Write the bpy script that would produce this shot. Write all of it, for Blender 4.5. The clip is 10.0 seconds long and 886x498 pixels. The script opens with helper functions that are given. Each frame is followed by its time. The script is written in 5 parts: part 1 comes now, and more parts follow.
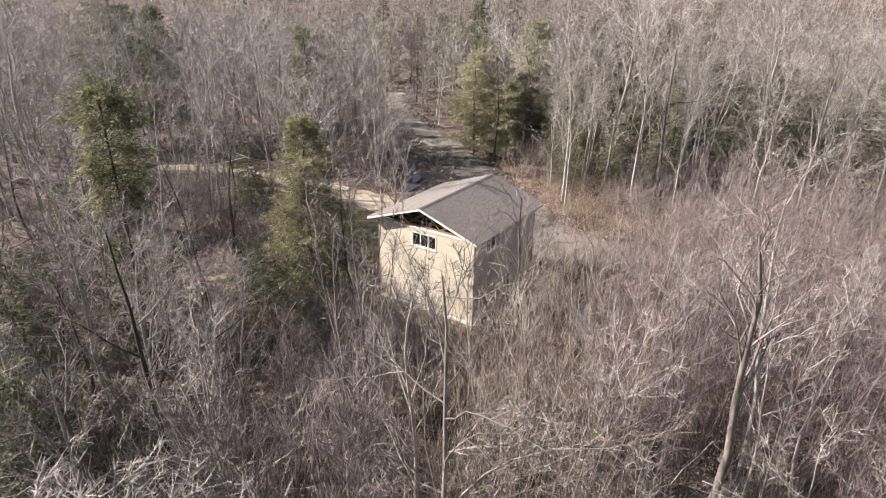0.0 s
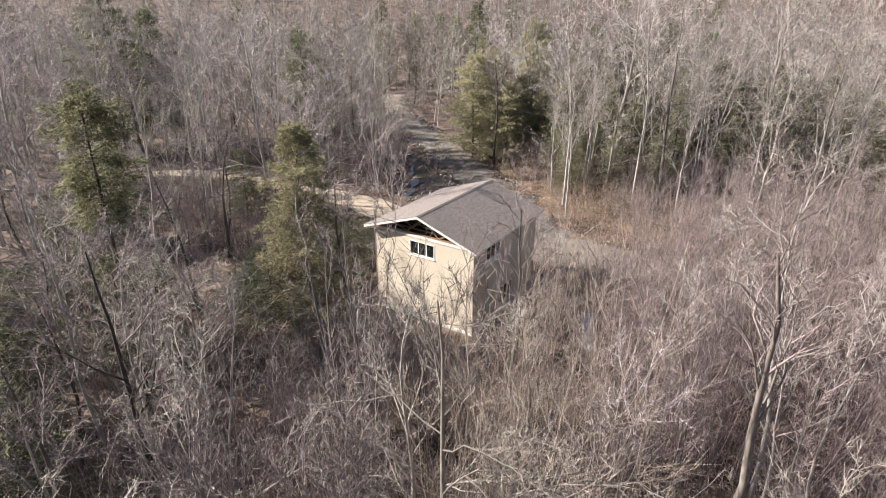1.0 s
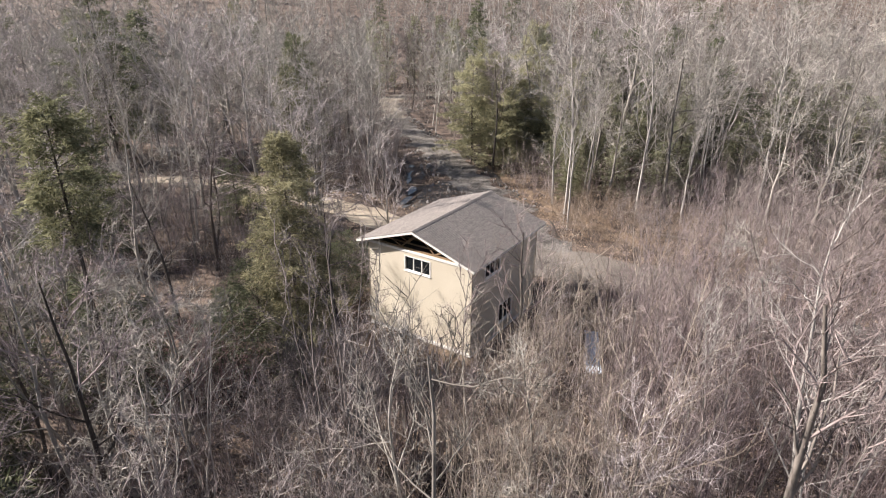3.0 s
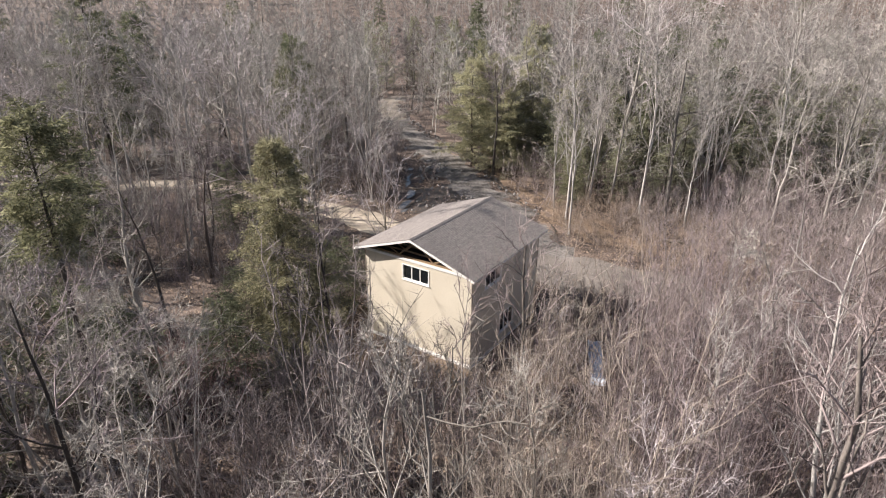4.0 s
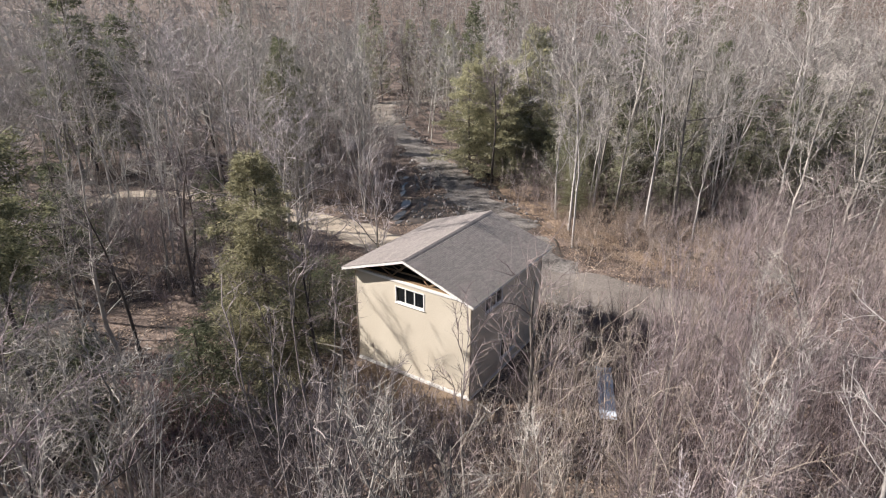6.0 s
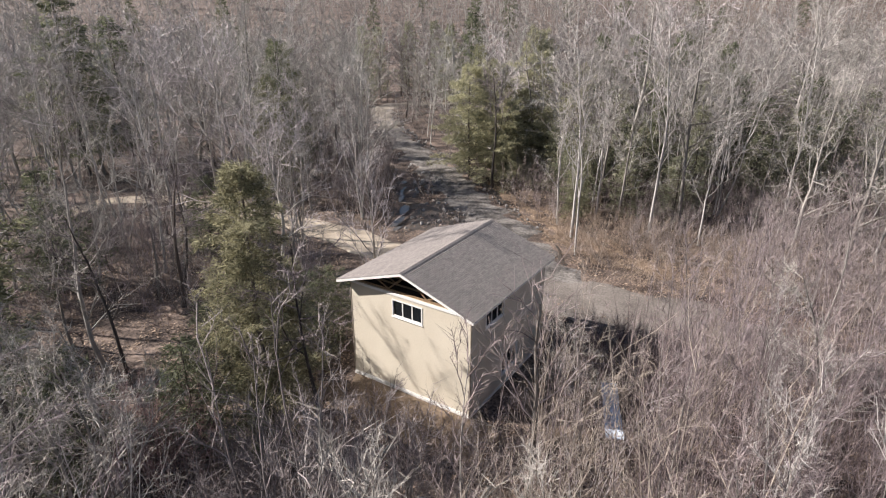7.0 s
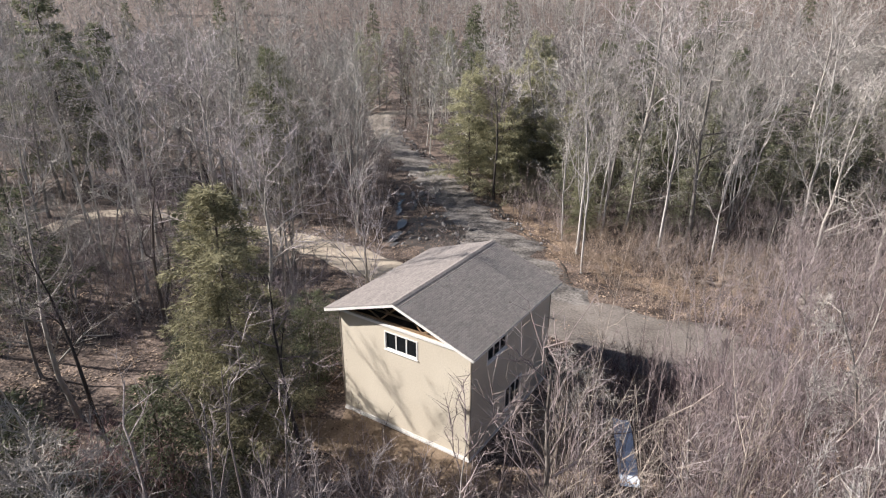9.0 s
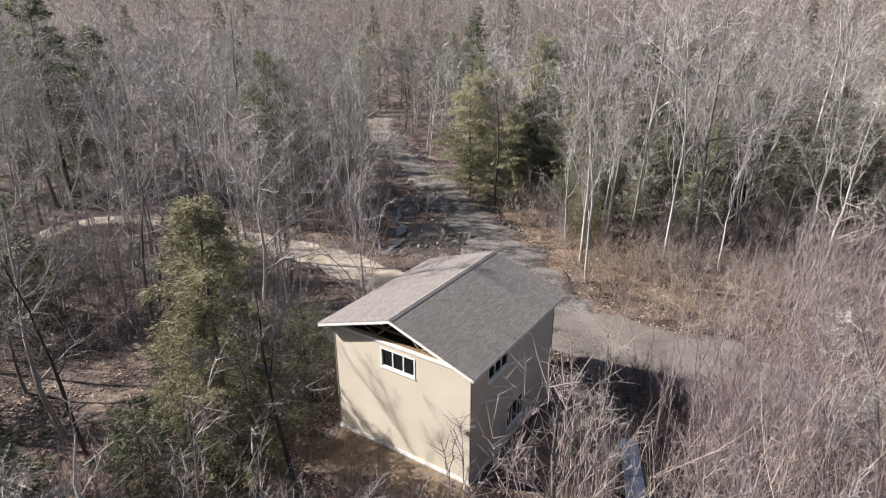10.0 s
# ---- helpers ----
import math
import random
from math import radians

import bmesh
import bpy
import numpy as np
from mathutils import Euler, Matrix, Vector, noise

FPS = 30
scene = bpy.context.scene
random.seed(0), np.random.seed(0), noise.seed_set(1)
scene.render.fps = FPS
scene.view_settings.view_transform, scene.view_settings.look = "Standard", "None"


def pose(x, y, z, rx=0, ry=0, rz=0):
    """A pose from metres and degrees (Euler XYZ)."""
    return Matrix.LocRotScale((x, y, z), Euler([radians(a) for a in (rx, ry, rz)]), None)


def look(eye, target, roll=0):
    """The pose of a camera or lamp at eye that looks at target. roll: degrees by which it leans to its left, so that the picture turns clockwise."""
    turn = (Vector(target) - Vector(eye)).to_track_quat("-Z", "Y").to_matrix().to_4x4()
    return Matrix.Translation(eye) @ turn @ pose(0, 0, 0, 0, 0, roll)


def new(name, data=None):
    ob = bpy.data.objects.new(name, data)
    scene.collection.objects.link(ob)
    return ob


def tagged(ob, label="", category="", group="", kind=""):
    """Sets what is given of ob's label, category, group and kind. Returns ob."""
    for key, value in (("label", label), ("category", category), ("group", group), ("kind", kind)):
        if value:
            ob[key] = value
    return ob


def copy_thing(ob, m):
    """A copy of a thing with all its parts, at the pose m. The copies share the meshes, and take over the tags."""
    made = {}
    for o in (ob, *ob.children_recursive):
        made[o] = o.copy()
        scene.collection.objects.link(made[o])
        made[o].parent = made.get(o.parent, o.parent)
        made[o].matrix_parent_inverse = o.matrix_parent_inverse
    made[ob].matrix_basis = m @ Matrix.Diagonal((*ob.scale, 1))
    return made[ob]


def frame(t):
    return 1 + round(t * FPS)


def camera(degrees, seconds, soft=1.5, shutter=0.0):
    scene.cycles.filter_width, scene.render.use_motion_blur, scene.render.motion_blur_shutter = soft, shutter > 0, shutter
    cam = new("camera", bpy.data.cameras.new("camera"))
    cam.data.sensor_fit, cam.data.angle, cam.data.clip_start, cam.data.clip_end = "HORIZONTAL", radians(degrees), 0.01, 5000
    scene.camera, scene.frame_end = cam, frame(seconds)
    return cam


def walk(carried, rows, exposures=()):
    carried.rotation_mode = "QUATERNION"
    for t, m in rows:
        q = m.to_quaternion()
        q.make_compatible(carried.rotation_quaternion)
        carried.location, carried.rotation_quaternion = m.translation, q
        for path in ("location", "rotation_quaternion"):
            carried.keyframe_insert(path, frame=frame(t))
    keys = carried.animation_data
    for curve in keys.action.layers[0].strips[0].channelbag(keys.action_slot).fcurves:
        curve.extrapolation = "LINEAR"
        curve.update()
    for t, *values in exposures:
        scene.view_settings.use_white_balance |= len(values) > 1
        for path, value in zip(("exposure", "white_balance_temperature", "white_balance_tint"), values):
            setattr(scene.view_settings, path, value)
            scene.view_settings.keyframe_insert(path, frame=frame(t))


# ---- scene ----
cam = camera(71.4, 10.0, soft=1.1, shutter=0.5)
PATH = [
    (0, (16.857, -28.877, 19.632), (15.845, -27.347, 18.835), 0.8),
    (1, (16.348, -27.886, 19.721), (15.334, -26.357, 18.924), 0.3),
    (2, (15.845, -26.968, 19.782), (14.832, -25.437, 18.987), 0.5),
    (3.5, (15.046, -25.598, 19.718), (14.033, -24.066, 18.927), 0.4),
    (4.5, (14.422, -24.532, 19.692), (13.408, -22.999, 18.903), 0.3),
    (5.5, (13.616, -23.328, 19.543), (12.606, -21.789, 18.761), 0.3),
    (6, (13.195, -22.676, 19.482), (12.187, -21.135, 18.701), 0.3),
    (7.5, (12.143, -20.879, 19.457), (11.133, -19.336, 18.682), 0.2),
    (8.5, (11.421, -19.596, 19.376), (10.407, -18.052, 18.609), 0.2),
    (9, (11.099, -19.035, 19.346), (10.083, -17.489, 18.584), 0.1),
    (9.5, (10.781, -18.481, 19.342), (9.764, -16.935, 18.583), 0.2),
    (10, (10.482, -17.881, 19.325), (9.461, -16.336, 18.569), 0.0),
]
walk(cam, [(t, look(eye, target, roll)) for t, eye, target, roll in PATH], ((0, 1.41, 6700, 14), (4, 1.26, 6520, 13), (8, 1.16, 6330, 13), (10, 1.16, 6280, 12)))

# ---------------- world and light ----------------
SUN = Vector((-0.752, -0.370, 0.545))
world = bpy.data.worlds.new("sky")
scene.world = world
world.use_nodes = True
wn = world.node_tree.nodes
sky = wn.new("ShaderNodeTexSky")
sky.sky_type, sky.sun_disc = "NISHITA", False
sky.sun_elevation = math.asin(SUN.z)
sky.sun_rotation = math.atan2(SUN.x, SUN.y)
sky.altitude, sky.air_density, sky.dust_density = 200, 1.0, 1.5
world.node_tree.links.new(sky.outputs[0], wn["Background"].inputs[0])
wn["Background"].inputs[1].default_value = 0.05
sun = new("sun", bpy.data.lights.new("sun", "SUN"))
sun.data.energy, sun.data.angle, sun.data.color = 5.0, radians(0.6), (1.0, 0.95, 0.89)
sun.matrix_world = look(SUN * 200, (0, 0, 0))

# ---------------- materials ----------------


def mat(name, dark, light, scale=4.0, fine=30.0, rough=0.85, bump=0.3, metal=0.0, per_object=0.0, per_island=0.0, stretch=(1, 1, 1), spec=0.3, bump_distance=0.02, ramp=(0.3, 0.7)):
    """A surface of two colours mixed by coarse and fine noise, with relief."""
    m = bpy.data.materials.new(name)
    m.use_nodes = True
    n, l = m.node_tree.nodes, m.node_tree.links
    b = n["Principled BSDF"]
    b.inputs["Roughness"].default_value, b.inputs["Metallic"].default_value = rough, metal
    b.inputs["Specular IOR Level"].default_value = spec
    co = n.new("ShaderNodeTexCoord")
    mp = n.new("ShaderNodeMapping")
    mp.inputs["Scale"].default_value = stretch
    l.new(co.outputs["Object"], mp.inputs[0])
    a, f = n.new("ShaderNodeTexNoise"), n.new("ShaderNodeTexNoise")
    a.inputs["Scale"].default_value, a.inputs["Detail"].default_value = scale, 5
    f.inputs["Scale"].default_value, f.inputs["Detail"].default_value = fine, 4
    l.new(mp.outputs[0], a.inputs["Vector"]), l.new(mp.outputs[0], f.inputs["Vector"])
    mix = n.new("ShaderNodeMath")
    mix.operation = "MULTIPLY_ADD"
    l.new(f.outputs[0], mix.inputs[0])
    mix.inputs[1].default_value = 0.5
    half = n.new("ShaderNodeMath")
    half.operation = "MULTIPLY"
    half.inputs[1].default_value = 0.5
    l.new(a.outputs[0], half.inputs[0])
    l.new(half.outputs[0], mix.inputs[2])
    fac = mix.outputs[0]
    for amount, node, socket in ((per_object, "ShaderNodeObjectInfo", "Random"), (per_island, "ShaderNodeNewGeometry", "Random Per Island")):
        if amount:
            o, add = n.new(node), n.new("ShaderNodeMath")
            add.operation = "MULTIPLY_ADD"
            l.new(o.outputs[socket], add.inputs[0])
            add.inputs[1].default_value = amount
            sub = n.new("ShaderNodeMath")
            sub.operation = "SUBTRACT"
            sub.inputs[1].default_value = amount / 2
            l.new(fac, sub.inputs[0])
            l.new(sub.outputs[0], add.inputs[2])
            fac = add.outputs[0]
    r = n.new("ShaderNodeValToRGB")
    r.color_ramp.elements[0].position, r.color_ramp.elements[0].color = ramp[0], (*dark, 1)
    r.color_ramp.elements[1].position, r.color_ramp.elements[1].color = ramp[1], (*light, 1)
    l.new(fac, r.inputs[0]), l.new(r.outputs[0], b.inputs["Base Color"])
    if bump:
        u = n.new("ShaderNodeBump")
        u.inputs["Strength"].default_value, u.inputs["Distance"].default_value = bump, bump_distance
        l.new(mix.outputs[0], u.inputs["Height"]), l.new(u.outputs[0], b.inputs["Normal"])
    return m


BARK = mat("grey_bark", (0.125, 0.112, 0.098), (0.385, 0.35, 0.312), 2.0, 12.0, 0.9, 0.5, per_object=0.35, stretch=(1, 1, 0.25))
TWIG = mat("twigs", (0.135, 0.121, 0.105), (0.425, 0.387, 0.342), 1.2, 6.0, 0.85, 0.0, per_object=0.5, per_island=0.5)
# brown taken darker, so that the twig colour itself holds shade
SHADE_BROWN_TWIG = mat("shade_brown_twigs", (0.09, 0.07, 0.071), (0.265, 0.214, 0.214), 1.2, 6.0, 0.85, 0.0, per_object=0.4, per_island=0.5)
STEM_BARK = mat("dull_grey_bark", (0.105, 0.09, 0.085), (0.32, 0.28, 0.265), 2.0, 12.0, 0.9, 0.5, per_object=0.3, stretch=(1, 1, 0.25))
STEM_TWIG = mat("dull_grey_twigs", (0.13, 0.109, 0.104), (0.38, 0.327, 0.31), 1.2, 6.0, 0.85, 0.0, per_object=0.3, per_island=0.5)
PALE_BARK = mat("pale_bark", (0.20, 0.183, 0.168), (0.46, 0.428, 0.395), 3.0, 14.0, 0.8, 0.3, per_object=0.25, stretch=(1, 1, 0.6))
PALE_TWIG = mat("pale_twigs", (0.19, 0.171, 0.157), (0.46, 0.42, 0.388), 1.2, 6.0, 0.85, 0.0, per_object=0.3, per_island=0.5)
MID_BARK = mat("brown_grey_bark", (0.07, 0.058, 0.05), (0.27, 0.235, 0.205), 2.0, 11.0, 0.9, 0.7, stretch=(1, 1, 0.3), ramp=(0.36, 0.66))
DARK_BARK = mat("dark_bark", (0.035, 0.03, 0.026), (0.13, 0.105, 0.09), 2.0, 12.0, 0.95, 0.6, per_object=0.3, stretch=(1, 1, 0.25))
RED_TWIG = mat("reddish_twigs", (0.115, 0.09, 0.084), (0.345, 0.279, 0.264), 0.8, 5.0, 0.85, 0.0, per_island=0.6)
TAN_TWIG = mat("tan_twigs", (0.142, 0.113, 0.092), (0.405, 0.34, 0.28), 0.8, 5.0, 0.85, 0.0, per_island=0.6)
GREY_TWIG = mat("grey_twigs", (0.092, 0.08, 0.077), (0.31, 0.277, 0.267), 0.8, 5.0, 0.85, 0.0, per_island=0.6)
NEEDLE = mat("green_needles", (0.062, 0.071, 0.042), (0.20, 0.206, 0.124), 0.7, 5.0, 0.7, 0.0, per_object=0.25, per_island=0.5)
NEEDLE_LIGHT = mat("light_olive_needles", (0.10, 0.10, 0.056), (0.305, 0.298, 0.178), 0.5, 4.0, 0.7, 0.0, per_object=0.3, per_island=0.5)
NEEDLE_DUSTY = mat("dusty_green_needles", (0.135, 0.14, 0.09), (0.39, 0.382, 0.258), 0.5, 4.0, 0.7, 0.0, per_object=0.3, per_island=0.5)
NEEDLE_MIX = mat("grey_green_needles", (0.11, 0.104, 0.062), (0.345, 0.32, 0.198), 0.35, 5.0, 0.7, 0.0, per_island=0.45)
NEEDLE_ROAD = mat("dull_olive_needles", (0.18, 0.172, 0.107), (0.44, 0.418, 0.268), 0.5, 4.0, 0.7, 0.0, per_object=0.3, per_island=0.5)
# bleached far twigs: the haze of distance is mixed into their base colour
FAR_HAZE_TWIG = mat("far_haze_twigs", (0.225, 0.208, 0.185), (0.48, 0.452, 0.408), 0.13, 3.0, 0.85, 0.0, per_island=0.25)
PLUM_TWIG = mat("plum_grey_twigs", (0.075, 0.055, 0.054), (0.27, 0.205, 0.20), 0.6, 5.0, 0.85, 0.0, per_island=0.6)
WINE_TWIG = mat("wine_red_twigs", (0.12, 0.07, 0.068), (0.35, 0.225, 0.215), 0.6, 5.0, 0.85, 0.0, per_island=0.6)
RUST_TWIG = mat("rusty_tan_twigs", (0.15, 0.112, 0.085), (0.41, 0.322, 0.252), 0.6, 5.0, 0.85, 0.0, per_island=0.6)
MAUVE_TWIG = mat("mauve_grey_twigs", (0.23, 0.20, 0.198), (0.54, 0.478, 0.47), 0.5, 5.0, 0.85, 0.0, per_object=0.3, per_island=0.5)
ROSE_TWIG = mat("rose_grey_twigs", (0.17, 0.14, 0.128), (0.40, 0.34, 0.31), 0.5, 5.0, 0.85, 0.0, per_island=0.6)
FAR_RED_TWIG = mat("far_reddish_twigs", (0.14, 0.122, 0.112), (0.345, 0.31, 0.288), 0.13, 3.0, 0.85, 0.0, per_island=0.25)


def thin(m, share):
    """Lets light shine through thin needles."""
    n, l = m.node_tree.nodes, m.node_tree.links
    t, mix = n.new("ShaderNodeBsdfTranslucent"), n.new("ShaderNodeMixShader")
    l.new(n["Principled BSDF"].inputs["Base Color"].links[0].from_socket, t.inputs[0])
    mix.inputs[0].default_value = share
    l.new(n["Principled BSDF"].outputs[0], mix.inputs[1]), l.new(t.outputs[0], mix.inputs[2])
    l.new(mix.outputs[0], n["Material Output"].inputs[0])


thin(NEEDLE_LIGHT, 0.5), thin(NEEDLE_MIX, 0.5), thin(NEEDLE, 0.5), thin(NEEDLE_ROAD, 0.5), thin(NEEDLE_DUSTY, 0.5)
LITTER = mat("leaf_litter", (0.034, 0.025, 0.021), (0.225, 0.168, 0.133), 0.5, 7.5, 0.95, 0.9, bump_distance=0.09, ramp=(0.42, 0.61))
LEAF = mat("dry_leaves", (0.10, 0.066, 0.045), (0.37, 0.275, 0.20), 0.6, 8.0, 0.9, 0.0, per_island=0.7)
SOIL = mat("bare_soil", (0.105, 0.075, 0.05), (0.29, 0.215, 0.15), 0.8, 9.0, 0.95, 0.7, bump_distance=0.04)
MUD = mat("wet_mud", (0.02, 0.016, 0.013), (0.10, 0.08, 0.065), 0.9, 8.0, 0.55, 0.9, spec=0.5, bump_distance=0.08)
ROAD_TAN = mat("tan_road_dirt", (0.17, 0.142, 0.112), (0.37, 0.318, 0.258), 0.5, 6.0, 0.95, 0.7, bump_distance=0.05)
GRAVEL = mat("grey_gravel", (0.075, 0.066, 0.058), (0.25, 0.225, 0.20), 0.7, 5.0, 0.95, 0.9, bump_distance=0.07, ramp=(0.40, 0.62))
SAND = mat("tan_gravel", (0.28, 0.228, 0.17), (0.52, 0.44, 0.34), 0.45, 10.0, 0.95, 0.4, bump_distance=0.03)
YARD = mat("brown_grey_dirt", (0.095, 0.08, 0.068), (0.235, 0.205, 0.178), 0.4, 7.0, 0.95, 0.6, bump_distance=0.05, ramp=(0.36, 0.66))
STONE = mat("grey_stone", (0.13, 0.12, 0.11), (0.38, 0.355, 0.33), 2.0, 12.0, 0.85, 0.5, per_object=0.5)
WALL = mat("beige_stucco", (0.49, 0.43, 0.335), (0.63, 0.565, 0.455), 0.5, 14.0, 0.9, 0.15, bump_distance=0.01)
WHITE = mat("white_paint", (0.66, 0.63, 0.58), (0.82, 0.80, 0.76), 2.0, 20.0, 0.5, 0.1)
SHINGLE = mat("grey_shingles", (0.118, 0.102, 0.092), (0.305, 0.268, 0.242), 9.0, 35.0, 0.85, 0.5, per_object=0.12, spec=0.4, bump_distance=0.01)
SHINGLE_FIELD = mat("grey_shingle_field", (0.118, 0.102, 0.092), (0.305, 0.268, 0.242), 9.0, 35.0, 0.85, 0.5, per_island=0.12, spec=0.4, bump_distance=0.01)
LUMBER = mat("rough_lumber", (0.20, 0.13, 0.075), (0.42, 0.29, 0.17), 2.0, 18.0, 0.8, 0.3, per_object=0.4)
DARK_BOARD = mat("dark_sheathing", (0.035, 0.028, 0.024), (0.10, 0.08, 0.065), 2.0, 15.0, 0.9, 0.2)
CONCRETE = mat("concrete", (0.45, 0.43, 0.40), (0.66, 0.64, 0.60), 1.5, 20.0, 0.9, 0.3)
# whitish sheet; the blue cast of open shade is mixed into its colour
TARP = mat("shade_blue_sheet", (0.52, 0.59, 0.70), (0.72, 0.77, 0.84), 0.9, 9.0, 0.4, 0.4, spec=0.6)
LOG = mat("weathered_log", (0.20, 0.165, 0.13), (0.46, 0.40, 0.34), 1.5, 14.0, 0.9, 0.5, per_object=0.4, stretch=(1, 1, 0.3))
BEAD = mat("dull_brown_bead", (0.20, 0.165, 0.125), (0.33, 0.275, 0.215), 3.0, 20.0, 0.7, 0.2)
LEAF_BANK = mat("orange_leaf_bank", (0.07, 0.047, 0.033), (0.285, 0.205, 0.14), 0.5, 4.5, 0.95, 0.8, bump_distance=0.06, ramp=(0.38, 0.64))

GLASS = bpy.data.materials.new("window_glass")
GLASS.use_nodes = True
gb = GLASS.node_tree.nodes["Principled BSDF"]
gb.inputs["Base Color"].default_value = (0.012, 0.014, 0.016, 1)
gb.inputs["Roughness"].default_value, gb.inputs["IOR"].default_value = 0.06, 1.5
gb.inputs["Specular IOR Level"].default_value = 0.5
gv = GLASS.node_tree.nodes.new("ShaderNodeTexNoise")
gv.inputs["Scale"].default_value = 1.3
gu = GLASS.node_tree.nodes.new("ShaderNodeBump")
gu.inputs["Strength"].default_value, gu.inputs["Distance"].default_value = 0.05, 0.01
GLASS.node_tree.links.new(gv.outputs[0], gu.inputs["Height"])
GLASS.node_tree.links.new(gu.outputs[0], gb.inputs["Normal"])

WATER = bpy.data.materials.new("still_water")
WATER.use_nodes = True
wb = WATER.node_tree.nodes["Principled BSDF"]
wb.inputs["Base Color"].default_value = (0.11, 0.10, 0.09, 1)
wb.inputs["Roughness"].default_value, wb.inputs["IOR"].default_value = 0.12, 1.33

# ---------------- mesh helpers ----------------


def smooth(mesh):
    mesh.polygons.foreach_set("use_smooth", [True] * len(mesh.polygons))
    return mesh


def flat(mesh):
    mesh.polygons.foreach_set("use_smooth", [False] * len(mesh.polygons))
    return mesh


def tri_mesh(name, v, f, material, soft=False):
    m = bpy.data.meshes.new(name)
    v, f = np.asarray(v, float), np.asarray(f, int)
    m.vertices.add(len(v))
    m.vertices.foreach_set("co", v.ravel())
    m.loops.add(f.size)
    m.loops.foreach_set("vertex_index", f.ravel())
    m.polygons.add(len(f))
    m.polygons.foreach_set("loop_start", np.arange(0, f.size, f.shape[1]))
    m.update(calc_edges=True)
    m.materials.append(material)
    return smooth(m) if soft else m


def part(name, bm, material, parent=None, label=""):
    """Links a bmesh (or a mesh) as one mesh object under a thing or a part."""
    if isinstance(bm, bmesh.types.BMesh):
        m = bpy.data.meshes.new(name)
        bm.to_mesh(m)
        bm.free()
        m.materials.append(material)
    else:
        m = bm
    ob = new(name, m)
    ob.parent = parent
    return tagged(ob, label)


def thing(name, label, category, group="", at=(0, 0, 0), turn=0):
    ob = new(name)
    ob.matrix_basis = pose(*at, 0, 0, turn)
    ob.empty_display_size = 0.3
    return tagged(ob, label, category, group)


def box(bm, x0, x1, y0, y1, z0, z1):
    v = [bm.verts.new(p) for p in ((x0, y0, z0), (x1, y0, z0), (x1, y1, z0), (x0, y1, z0), (x0, y0, z1), (x1, y0, z1), (x1, y1, z1), (x0, y1, z1))]
    for q in ((3, 2, 1, 0), (4, 5, 6, 7), (0, 1, 5, 4), (1, 2, 6, 5), (2, 3, 7, 6), (3, 0, 4, 7)):
        bm.faces.new([v[i] for i in q])


def boxes(*b, bevel=0.0):
    bm = bmesh.new()
    for one in b:
        box(bm, *one)
    if bevel:
        bmesh.ops.bevel(bm, geom=list(bm.edges), offset=bevel, segments=1, affect="EDGES")
    return bm


def beam(bm, a, b, w, d):
    """A board from a to b in a plane of constant y, w high and d deep."""
    a, b = Vector(a), Vector(b)
    along = (b - a).normalized()
    side = along.cross(Vector((0, 1, 0))).normalized() * w / 2
    deep = Vector((0, d / 2, 0))
    v = [bm.verts.new(p + s * side + e * deep) for p in (a, b) for s, e in ((-1, -1), (1, -1), (1, 1), (-1, 1))]
    for q in ((0, 1, 2, 3), (7, 6, 5, 4), (0, 4, 5, 1), (1, 5, 6, 2), (2, 6, 7, 3), (3, 7, 4, 0)):
        bm.faces.new([v[i] for i in q])
    bmesh.ops.recalc_face_normals(bm, faces=bm.faces)


